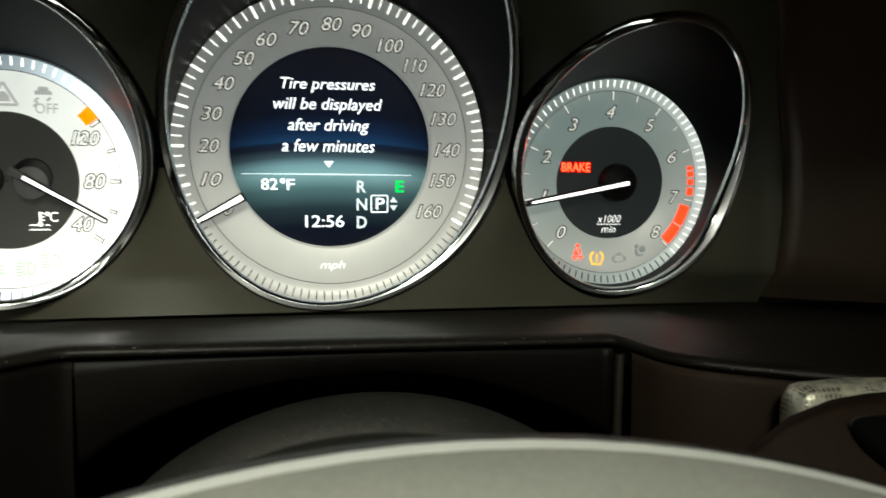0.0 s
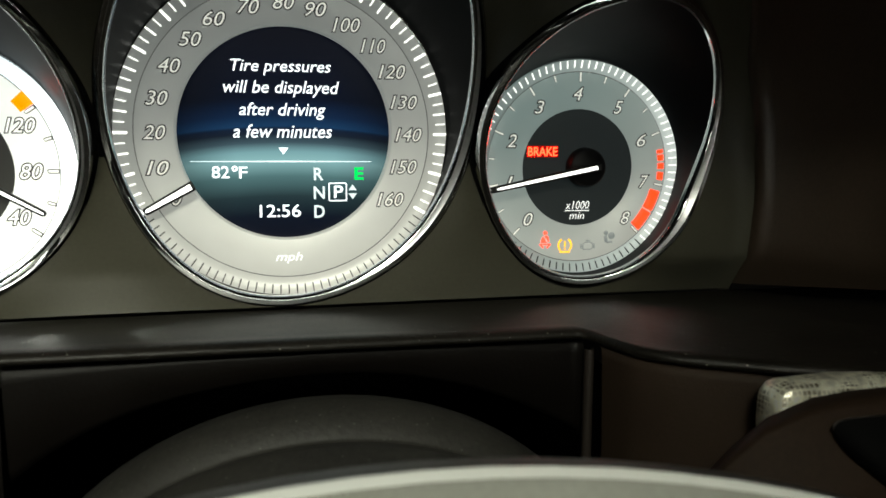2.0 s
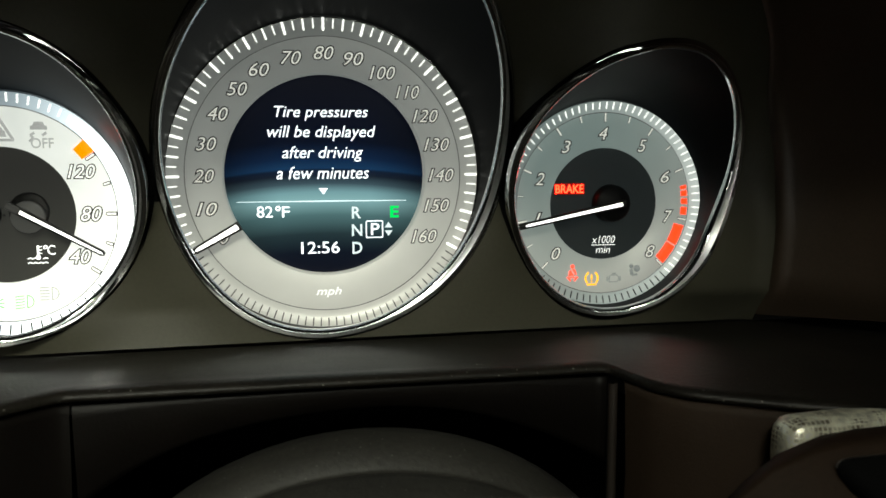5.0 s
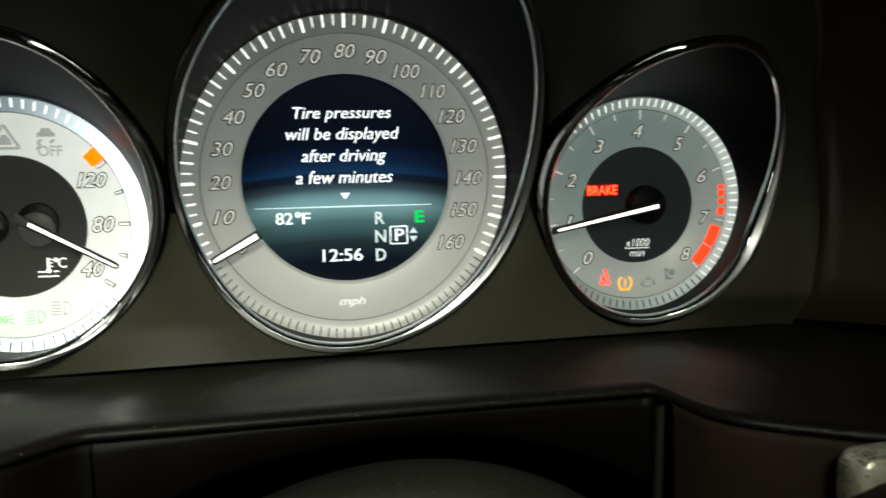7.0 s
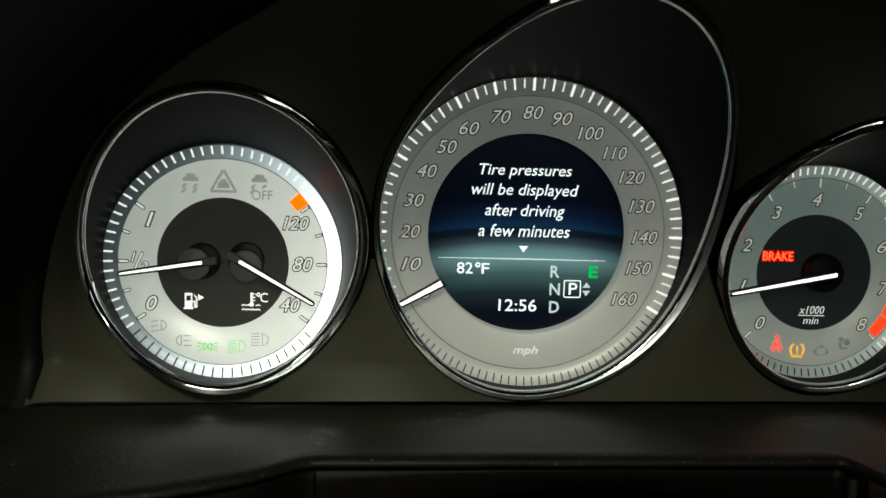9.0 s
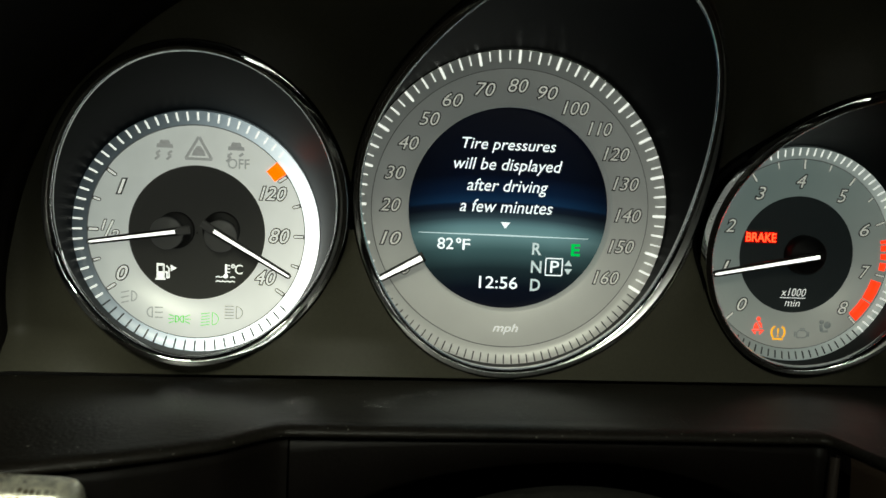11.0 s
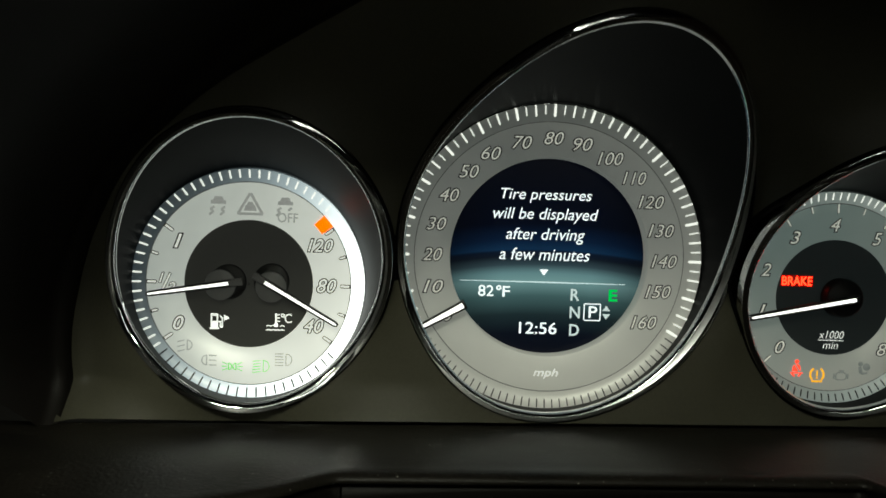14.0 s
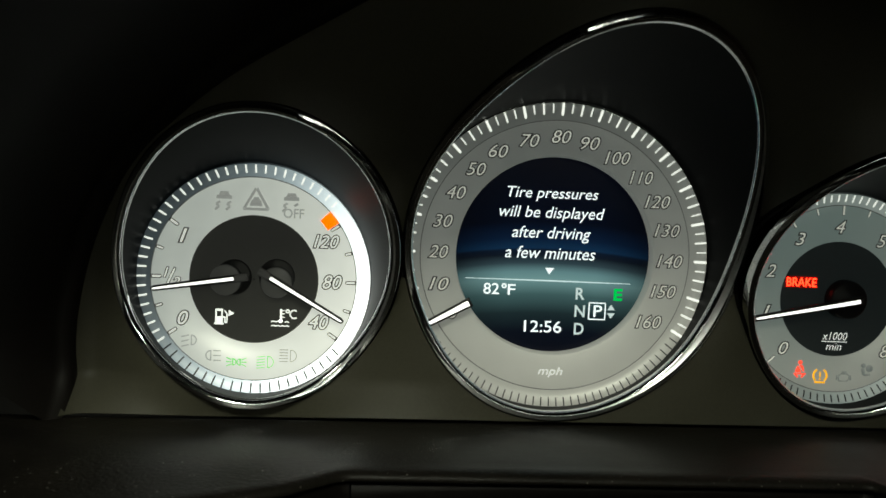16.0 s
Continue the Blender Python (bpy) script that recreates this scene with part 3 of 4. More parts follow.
    part("display_sign", plate(mm([arc(-18.1, -12.5, 0.45, 1.0, 0, 359, 24)]), y), TEXT, d)
    word("display_text", "12:56", ((-9.7, -25.5), (4.9, -30.1)), y, TEXT, d, 0.0, 0.005)
    for ch, x0, x1, z0 in (("R", 9.8, 13.3, -12.2), ("N", 9.7, 13.7, -19.0), ("D", 9.8, 13.6, -25.9)):
        word("display_text", ch, ((x0, z0), (x1, z0 - 4.6)), y, TEXT_DIM, d, 0.0, 0.018)
    word("display_text", "P", ((17.1, -18.8), (20.4, -23.3)), y, TEXT, d, 0.0, 0.005)
    for z0, z1, x0, x1 in ((-17.7, -18.1, 15.3, 21.6), (-24.1, -24.5, 15.3, 21.6), (-18.1, -24.1, 15.1, 15.5), (-18.1, -24.1, 21.4, 21.8)):
        part("frame_stroke", plate(mm([[(x0, z0), (x1, z0), (x1, z1), (x0, z1)]]), y), TEXT, d)
    part("arrow", plate(mm([[(22.4, -20.5), (25.4, -20.5), (23.9, -18.4)]]), y), TEXT_DIM, d)
    part("arrow", plate(mm([[(22.4, -21.7), (25.4, -21.7), (23.9, -23.8)]]), y), TEXT_DIM, d)
    word("display_text", "E", ((24.6, -12.1), (28.0, -16.7)), y, GREEN, d, 0.0, 0.03)
    part("horizon_line", plate(mm([[(-33.2, -9.85), (0, -9.65), (30.8, -9.95), (30.8, -10.15), (0, -10.2), (-33.2, -10.05)]]), y), LINE, d)
    part("arrow", plate(mm([[(-2.6, -5.0), (0.9, -5.0), (-0.9, -7.4)]]), y), TEXT, d)
    return g


def small_dial(name, centre, label, category, r_disc, r_seam, r_out, face_mat, ring_mat, disc_mat, rise=0.0016):
    g = thing(name, (centre[0], 0, centre[1]), label, category)
    rim_parts(name, g, centre, r_out + 0.0006)
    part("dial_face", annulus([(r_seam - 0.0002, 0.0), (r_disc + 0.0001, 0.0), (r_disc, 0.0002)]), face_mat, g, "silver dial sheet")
    part("centre_disc", disc(r_disc + 0.0003, 0.0003, 96), disc_mat, g, "black centre of the dial")
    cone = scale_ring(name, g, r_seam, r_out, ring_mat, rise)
    return g, cone


def pair_needle(g, hub_x, hub_z, tip, tail, y, weight):
    """A hub and a thin needle from tail to tip, given in millimetres round the dial's middle; weight: middle of the
    hub's painted shadow.
    """
    part("hub_side", annulus([(0.0058, 0.0004), (0.0058, -0.0031), (0.0056, -0.0031)], 48), BLACK, g, at=Matrix.Translation((hub_x / 1000, 0, hub_z / 1000)))
    hub = part("hub", annulus([(0.0057, -0.0030), (0.0057, -0.0036), (0.0054, -0.0039), (0.0004, -0.0039)], 48), HUB, g, "dark grey needle hub", at=Matrix.Translation((hub_x / 1000, 0, hub_z / 1000)))
    # Black disc stands in for the hub's dark side and shadow.
    part("hub_shade", annulus([(0.0066, 0.0004), (0.0066, -0.0010), (0.0062, -0.0013), (0.0004, -0.0013)], 40), BLACK, g, "black disc in place of the shadow round the needle hub", at=Matrix.Translation((weight[0] / 1000, 0, weight[1] / 1000)))
    dx, dz = tip[0] - tail[0], tip[1] - tail[1]
    ang, length = math.degrees(math.atan2(dz, dx)), math.hypot(dx, dz) / 1000
    at = Matrix.Translation((tail[0] / 1000, y, tail[1] / 1000)) @ Matrix.Rotation(-radians(ang), 4, "Y")
    part("needle", needle_mesh(0.0, length + 0.0006, 0.0030, 0.0021, 0.0012, BLACK), None, g, "thin black-edged white needle", at=at)
    part("needle_root", needle_mesh(-0.0004, 0.0046, 0.0028, 0.0026, 0.0016, ROOT), None, g, "dark grey root of the needle", at=at)
    at2 = Matrix.Translation((0, -0.0012, 0)) @ at
    part("needle_light", needle_mesh(0.0042, length, 0.0012, 0.0007, 0.0002, NEEDLE), None, g, "glowing white stripe of the needle", at=at2)


def fuel_gauge():
    centre = (-0.1126, -0.0130)
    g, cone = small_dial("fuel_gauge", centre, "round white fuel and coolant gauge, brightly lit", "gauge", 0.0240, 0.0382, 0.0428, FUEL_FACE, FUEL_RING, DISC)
    bright = tick_mesh("tick", 0.0397, 0.0427, 0.00056, TICK, cone)
    dark = tick_mesh("tick", 0.0391, 0.0425, 0.00055, DARKLINE, cone)
    place_ticks(g, bright, [215 - 5 * k for k in range(35)])
    place_ticks(g, dark, [220 + 5 * k for k in range(21)], "dark_tick")
    strong = tick_mesh("scale_mark", 0.0343, 0.0376, 0.00075, NUMERAL_FUEL, lambda r: 0.0)
    edge = tick_mesh("scale_mark_edge", 0.0340, 0.0380, 0.00145, DARKLINE, lambda r: 0.0, 0.0001)
    weak = tick_mesh("scale_mark", 0.0353, 0.0376, 0.00060, NUMERAL_FUEL, lambda r: 0.0)
    weak_edge = tick_mesh("scale_mark_edge", 0.0350, 0.0380, 0.00130, DARKLINE, lambda r: 0.0, 0.0001)
    for base in (180, 0):
        for k in range(-2, 3):
            at = spun(base + 17.2 * k)
            part("scale_mark", strong if k % 2 == 0 else weak, None, g, at=at)
            part("scale_mark_edge", edge if k % 2 == 0 else weak_edge, None, g, at=at)
    y = -0.00005
    for s, box in (("1", ((-27.7, 18.1), (-24.9, 13.0))), ("0", ((-27.9, -12.7), (-24.0, -17.9))), ("120", ((21.9, 17.6), (31.2, 12.8))), ("80", ((25.6, 2.6), (32.7, -2.5))), ("40", ((21.0, -12.7), (28.2, -17.8))),
                   ("1", ((-33.2, 3.4), (-31.6, -0.2))), ("2", ((-30.2, -0.1), (-27.2, -3.5)))):
        word("numeral", s, box, y, NUMERAL_FUEL, g, 0.28, 0.0, DARKLINE)
    slash = part("fraction_stroke", plate(mm([bar(-32.0, -3.0, -29.2, 3.2, 0.55)]), y), NUMERAL_FUEL, g)
    part("edge", plate(mm([bar(-32.1, -3.3, -29.1, 3.5, 1.1)]), y, 0.00006), DARKLINE, slash)
    part("warning_mark", plate(mm([arc(0, 0, 33.3, 38.3, 35.8, 43.6, 6)]), -0.0002), ORANGE, g, "glowing orange mark")
    pair_needle(g, -9.8, -0.2, (-35.7, -4.0), (-1.7, 1.4), -0.0048, (-7.4, 0.7))
    pair_needle(g, 8.9, -0.5, (33.6, -13.8), (3.1, 3.7), -0.0048, (8.6, 1.4))
    yd = 0.00025
    pump = [[(-14.4, -17.4), (-14.4, -16.8), (-10.9, -16.8), (-10.9, -17.4)], [(-14.0, -16.8), (-14.0, -14.4), (-11.3, -14.4), (-11.3, -16.8)], [(-14.0, -12.3), (-14.0, -11.5), (-11.3, -11.5), (-11.3, -12.3)],
            [(-14.0, -14.4), (-14.0, -12.3), (-13.5, -12.3), (-13.5, -14.4)], [(-11.8, -14.4), (-11.8, -12.3), (-11.3, -12.3), (-11.3, -14.4)], bar(-11.3, -14.6, -10.4, -14.6, 0.4), bar(-10.4, -14.4, -10.4, -16.6, 0.4),
            bar(-10.5, -16.6, -9.6, -16.6, 0.4), bar(-9.7, -16.6, -9.7, -13.2, 0.4), bar(-9.7, -13.2, -10.6, -12.2, 0.4)]
    part("fuel_symbol", plate(mm(pump), yd), WHITE, g, "white fuel pump symbol")
    part("fuel_arrow", plate(mm([[(-9.1, -11.9), (-9.1, -14.2), (-7.0, -13.05)]]), yd), WHITE, g)
    temp = [bar(10.4, -10.9, 10.4, -15.4, 0.7), dot(10.4, -15.3, 0.8), bar(10.7, -11.4, 11.8, -11.4, 0.32), bar(10.7, -12.6, 11.8, -12.6, 0.32), bar(10.7, -13.8, 11.8, -13.8, 0.32)]
    for z in (-15.6, -17.2):
        for k in range(4):
            x = 6.8 + 1.7 * k
            if z > -16 and k == 2:
                continue
            temp.append(bar(x, z - 0.15, x + 0.9, z + 0.2, 0.34))
            temp.append(bar(x + 0.85, z + 0.2, x + 1.7, z - 0.15, 0.34))
    part("coolant_symbol", plate(mm(temp), yd), WHITE, g, "white coolant temperature symbol")
    part("degree_sign", plate(mm([arc(12.9, -11.6, 0.35, 0.75, 0, 359, 20)]), yd), WHITE, g)
    word("unit_sign", "C", ((13.6, -10.9), (16.3, -14.4)), yd, WHITE, g, 0.0, 0.0)
    # unlit symbols
    tri = [bar(-4.5, 26.3, 4.9, 26.3, 1.0), bar(-4.4, 26.2, 0.1, 34.0, 1.0), bar(4.8, 26.2, 0.3, 34.0, 1.0), [(-2.2, 27.4), (2.6, 27.4), (2.0, 29.6), (-1.6, 29.6)], [(-1.2, 29.6), (1.6, 29.6), (1.0, 30.8), (-0.6, 30.8)]]
    part("warning_symbol", plate(mm(tri), y), DIM, g, "unlit grey warning triangle symbol")
    for cx, cz in ((-11.6, 30.6), (13.2, 30.8)):
        car = [[(cx - 2.9, cz - 0.9), (cx + 2.9, cz - 0.9), (cx + 2.7, cz + 0.5), (cx - 2.7, cz + 0.5)], [(cx - 2.0, cz + 0.5), (cx + 2.0, cz + 0.5), (cx + 1.4, cz + 1.9), (cx - 1.4, cz + 1.9)]]
        for sx in (-2.4, 1.6):
            track = [(cx + sx + 0.9, cz - 1.9), (cx + sx - 0.5, cz - 2.9), (cx + sx + 0.6, cz - 3.7), (cx + sx - 0.9, cz - 5.0)]
            car += [bar(*a, *b, 0.85) for a, b in zip(track, track[1:])]
        part("skid_symbol", plate(mm(car if cx < 0 else car[:5] + [bar(*a, *b, 0.85) for a, b in zip(track[:2], track[1:2])]), y), DIM, g, "unlit grey skidding car symbol")
    word("unlit_sign", "OFF", ((10.4, 27.0), (18.0, 23.4)), y, DIM, g, 0.0, 0.01)

    def beam(cx, cz, way, rays, slope=0.0, wide=0.38, rad=2.0):
        out = [arc(cx, cz, rad - wide, rad, -90, 90, 12) if way > 0 else arc(cx, cz, rad - wide, rad, 90, 270, 12), bar(cx, cz - rad, cx, cz + rad, wide)]
        for k in range(rays):
            z = cz - 0.92 * rad + 1.84 * rad * k / (rays - 1)
            out.append(bar(cx - way * 0.9, z, cx - way * (1.4 + 1.15 * rad), z - slope, wide))
        return out

    part("fog_lamp_symbol", plate(mm(beam(-22.6, -23.6, 1, 3, 0.7)), y), DIM, g, "unlit grey lamp symbol")
    part("fog_lamp_symbol", plate(mm(beam(-15.3, -29.2, -1, 3)), y), DIM, g, "unlit grey lamp symbol")
    part("high_beam_symbol", plate(mm(beam(14.4, -28.4, 1, 5, 0.0, 0.34, 2.4)), y), DIM, g, "unlit grey lamp symbol")
    part("low_beam_symbol", plate(mm(beam(5.9, -31.0, 1, 5, 0.4, 0.22, 2.3)), y), LAMP_GREEN, g, "glowing green lamp symbol")
    side = [arc(-7.1, -31.4, 1.05, 1.35, -90, 90, 10), bar(-7.1, -32.7, -7.1, -30.1, 0.36), arc(-4.3, -31.4, 1.05, 1.35, 90, 270, 10), bar(-4.3, -32.7, -4.3, -30.1, 0.3)]
    for s, x in ((-1, -7.6), (1, -3.8)):
        side += [bar(x, -31.4, x + 2.0 * s, -31.4, 0.26), bar(x, -30.6, x + 1.8 * s, -29.8, 0.26), bar(x, -32.2, x + 1.8 * s, -33.0, 0.26)]
    part("side_lamp_symbol", plate(mm(side), y), LAMP_GREEN, g, "glowing green lamp symbol")
    return g


def tachometer():
    centre = (0.1094, -0.0122)
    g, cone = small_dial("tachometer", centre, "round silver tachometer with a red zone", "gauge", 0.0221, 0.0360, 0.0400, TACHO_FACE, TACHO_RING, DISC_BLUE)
    bright = tick_mesh("tick", 0.0373, 0.0400, 0.00031, TICK, cone)
    dark = tick_mesh("tick", 0.0370, 0.0397, 0.00046, DARKLINE, cone)
    place_ticks(g, bright, [225 - 4.21875 * k for k in range(65)])
    place_ticks(g, dark, [225 + 4.1 * k for k in range(1, 22)], "dark_tick")
    strong = tick_mesh("scale_mark", 0.0322, 0.0358, 0.00070, NUMERAL, lambda r: 0.0)
    edge = tick_mesh("scale_mark_edge", 0.0320, 0.0359, 0.00105, DARKLINE, lambda r: 0.0, 0.0001)
    weak = tick_mesh("scale_mark", 0.0332, 0.0357, 0.00055, NUMERAL, lambda r: 0.0)
    weak_edge = tick_mesh("scale_mark_edge", 0.0331, 0.0358, 0.00085, DARKLINE, lambda r: 0.0, 0.0001)
    for k in range(17):
        at = spun(225 - 16.875 * k)
        part("scale_mark", strong if k % 2 == 0 else weak, None, g, at=at)
        part("scale_mark_edge", edge if k % 2 == 0 else weak_edge, None, g, at=at)
    y = -0.00005
    spots = ((-19.6, -19.5), (-27.2, -5.6), (-26.5, 10.1), (-16.0, 22.6), (-0.8, 27.7), (15.6, 22.9), (25.6, 10.5), (27.3, -5.5), (20.1, -19.5))
    for v, (x, z) in enumerate(spots):
        w = 3.7 if v != 1 else 2.6
        word("numeral", str(v), ((x - w / 2, z + 2.4), (x + w / 2, z - 2.4)), y, NUMERAL, g, 0.28, 0.0, DARKLINE)
    for a0, a1, r0 in ((11.6, 9.4, 32.9), (8.2, 4.6, 32.9), (2.8, -0.8, 32.9), (-3.0, -8.0, 32.9), (-15.4, -29.0, 31.2), (-30.2, -43.5, 31.2)):
        part("red_zone", plate(mm([arc(0, 0, r0, 35.4, a0, a1, 8)]), -0.0001), REDLINE, g, "glowing red-orange stripe")
    yd = 0.00025
    word("brake_sign", "BRAKE", ((-20.1, 7.8), (-8.5, 4.4)), yd - 0.0001, RED, g, 0.0, 0.014, label="glowing red warning word")
    # Halo of the lit letters, painted as a dim red plate.
    part("brake_halo", plate(mm([[(-20.6, 8.3), (-8.0, 8.3), (-8.0, 3.9), (-20.6, 3.9)]]), yd, 0.0001), RED_GLOW, g)
    word("unit_sign", "x1000", ((-4.6, -12.8), (5.1, -15.8)), yd, SMALL, g, 0.22, -0.004)
    part("fraction_line", plate(mm([bar(-4.8, -16.45, 5.1, -16.45, 0.28)]), yd), SMALL, g)
    word("unit_sign", "min", ((-2.9, -17.1), (3.1, -19.7)), yd, SMALL, g, 0.22, -0.004)
    hub = part("hub", annulus([(0.0075, 0.0004), (0.0072, -0.0036), (0.0064, -0.0044), (0.0004, -0.0044)], 48), HUB_DARK, g, "black needle hub", at=Matrix.Translation((0.0026, 0, 0.0002)))
    tail, tip = (6.5, 0.6), (-38.0, -8.4)
    ang, length = math.degrees(math.atan2(tip[1] - tail[1], tip[0] - tail[0])), math.hypot(tip[0] - tail[0], tip[1] - tail[1]) / 1000
    at = Matrix.Translation((tail[0] / 1000, -0.0062, tail[1] / 1000)) @ Matrix.Rotation(-radians(ang), 4, "Y")
    part("needle", needle_mesh(0.0, length, 0.0032, 0.0023, 0.0014, BLACK), None, g, "thin black-edged white needle", at=at)
    part("needle_light", needle_mesh(0.0016, length - 0.004, 0.0014, 0.0008, 0.0002, NEEDLE), None, g, "glowing white stripe of the needle", at=Matrix.Translation((0, -0.0014, 0)) @ at)
    belt = [dot(-12.55, -24.9, 0.80), [(-12.9, -26.0), (-12.0, -25.9), (-11.3, -26.5), (-10.9, -28.3), (-11.2, -28.4)], [(-13.4, -26.2), (-11.9, -28.7), (-14.3, -28.7), (-14.0, -27.0)],
            bar(-14.9, -29.3, -10.2, -29.3, 0.42), bar(-14.4, -29.3, -13.3, -30.7, 0.62), bar(-10.7, -29.3, -11.8, -30.7, 0.62)]
    part("seat_belt_symbol", plate(mm(belt), y), BELT, g, "glowing red seat belt symbol")
    tyre = [arc(-4.5, -29.8, 2.3, 2.9, -48, 60, 12), arc(-4.5, -29.8, 2.3, 2.9, 120, 228, 12), bar(-6.5, -32.4, -2.5, -32.4, 0.6), bar(-4.5, -28.3, -4.5, -30.4, 0.5), dot(-4.5, -31.2, 0.32)]
    part("tyre_symbol", plate(mm(tyre), y), AMBER, g, "glowing amber tyre pressure symbol")
    loop = ((2.9, -31.6), (6.0, -31.6), (6.9, -30.9), (6.9, -29.5), (6.0, -28.8), (3.7, -28.8), (2.9, -29.5))
    engine = [bar(*a, *b, 0.42) for a, b in zip(loop, loop[1:] + loop[:1])] + [bar(2.1, -29.3, 2.1, -31.3, 0.5), bar(2.1, -30.3, 2.9, -30.3, 0.4), bar(4.0, -28.1, 5.8, -28.1, 0.45), bar(4.9, -28.1, 4.9, -28.8, 0.4), bar(7.5, -29.3, 7.5, -31.2, 0.5)]
    part("engine_symbol", plate(mm(engine), y), DIM_DARK, g, "unlit grey engine symbol")
    bag = [dot(12.2, -25.3, 0.9), dot(14.6, -26.4, 1.4), bar(12.0, -26.4, 12.6, -29.0, 1.3), bar(12.6, -29.0, 15.0, -28.8, 0.8)]
    part("airbag_symbol", plate(mm(bag), y), DIM_DARK, g, "unlit grey airbag symbol")
    return g


# ---- the dash round the gauges ----
def smooth_between(x, pts):
    return float(np.interp(x, [p[0] for p in pts], [p[1] for p in pts]))


EDGE = ((-0.30, -0.190), (-0.200, -0.165), (-0.1014, -0.1251), (-0.0910, -0.1195), (-0.0810, -0.1130), (-0.0735, -0.1052), (-0.0690, -0.1013), (0.0780, -0.0855), (0.0802, -0.0878), (0.0818, -0.0972),
        (0.0845, -0.1060), (0.0910, -0.1130), (0.1090, -0.1232), (0.200, -0.165), (0.30, -0.190))
RECESS = (-0.0672, 0.0792)


def pad_height(x, y):
    """Height of the ledge's top: it rises gently from the seam towards the driver."""
    ys, zs = seam(max(min(x, 0.175), -0.175))
    f = min(max((ys - y) / 0.078, 0.0), 1.0)
    return zs - 0.0009 + 0.0073 * f * f * (3 - 2 * f) * (1 - 2.5 * max(min(x, 0.10), -0.10))


def ledge_edge(x):
    """Depth and height of the front edge of the ledge."""
    y = sum(smooth_between(x + d, EDGE) for d in (-0.0016, -0.0008, 0, 0.0008, 0.0016)) / 5
    return y, pad_height(x, y)


def arch(x):
    """Height of the arched cut in the fascia, through which the column comes."""
    d = x - 0.005
    return -0.0617 - (2.0 * d * d + 340 * d**4 if d < 0 else 4.2 * d * d)


def dash_ledge():
    top = thing("dash_ledge", (0, -0.05, -0.0585), "dusty black soft-touch ledge below the gauges", "dashboard", kind="structure")
    base = Vector((0, -0.05, -0.0585))
    rows = []
    n = 380
    for k in range(n + 1):
        x = -0.29 + 0.58 * k / n
        yf, ze = ledge_edge(x)
        ys, zs = seam(max(min(x, 0.175), -0.175))
        prof = [(ys + 0.024, zs - 0.0075), (ys + 0.0008, zs - 0.0075), (ys - 0.0002, zs - 0.0070), (ys - 0.0003, zs - 0.0012), (ys - 0.0006, zs - 0.0006), (ys - 0.0012, zs - 0.0005), (ys - 0.002, zs - 0.0006)]
        for f in (0.08, 0.16, 0.24, 0.32, 0.40, 0.48, 0.56, 0.64, 0.72, 0.80, 0.88, 0.95):
            yy = ys - 0.002 + (yf + 0.006 - ys) * f
            prof.append((yy, pad_height(x, yy)))
        prof += [(yf + 0.006, ze), (yf + 0.0028, ze + 0.0001), (yf + 0.0012, ze - 0.0003), (yf + 0.0003, ze - 0.0010), (yf, ze - 0.0017), (yf + 0.0004, ze - 0.0024), (yf + 0.0016, ze - 0.0028), (yf + 0.0052, ze - 0.0030)]
        rows.append([Vector((x, yy, z)) - base for yy, z in prof])
    part("top_pad", loft(rows), LEDGE, top, "black grained pad with dust specks")
    n = 520
    # The left face takes the shaded brown, the right face the lit one.
    for name, label, mat, x0, x1 in (("fascia", "brown fascia with an arched cut for the column, shade put into its colour", SHADED_BROWN, RECESS[0], RECESS[1]), ("front_face", "dark brown front face of the dash", SHADED_BROWN, -0.29, RECESS[0] - 0.0004),
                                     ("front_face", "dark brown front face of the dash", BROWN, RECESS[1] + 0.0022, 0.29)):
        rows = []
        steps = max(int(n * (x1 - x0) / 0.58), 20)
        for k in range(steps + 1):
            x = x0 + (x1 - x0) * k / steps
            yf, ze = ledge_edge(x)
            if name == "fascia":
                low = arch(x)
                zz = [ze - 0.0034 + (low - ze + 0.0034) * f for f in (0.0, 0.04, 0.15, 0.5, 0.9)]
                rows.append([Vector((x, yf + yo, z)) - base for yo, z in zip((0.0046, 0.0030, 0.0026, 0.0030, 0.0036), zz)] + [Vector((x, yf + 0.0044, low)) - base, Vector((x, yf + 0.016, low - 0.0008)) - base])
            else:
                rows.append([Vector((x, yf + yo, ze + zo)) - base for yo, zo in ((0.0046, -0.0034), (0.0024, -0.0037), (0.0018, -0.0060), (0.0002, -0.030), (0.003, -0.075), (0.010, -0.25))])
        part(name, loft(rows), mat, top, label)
    rows = []
    for z in (-0.0590, -0.062, -0.085, -0.15):
        rows.append([Vector((0.0800 + 0.0014 * math.cos(radians(a)), -0.0868 - 0.0016 * math.sin(radians(a)), z)) - base for a in range(-40, 221, 20)])
    part("recess_edge", loft(rows), BROWN_EDGE, top, "rounded edge of the recess, toned for the light it catches")
    # Black sheet put in place of the deep shade behind the fascia.
    part("recess_back", loft([[Vector((x, yy, z)) - base for x, yy in ((-0.080, -0.09), (-0.078, -0.03), (0.090, -0.03), (0.0925, -0.084))] for z in (-0.0690, -0.25)]), VOID, top, "black sheet standing in for shade behind the fascia")
    return top


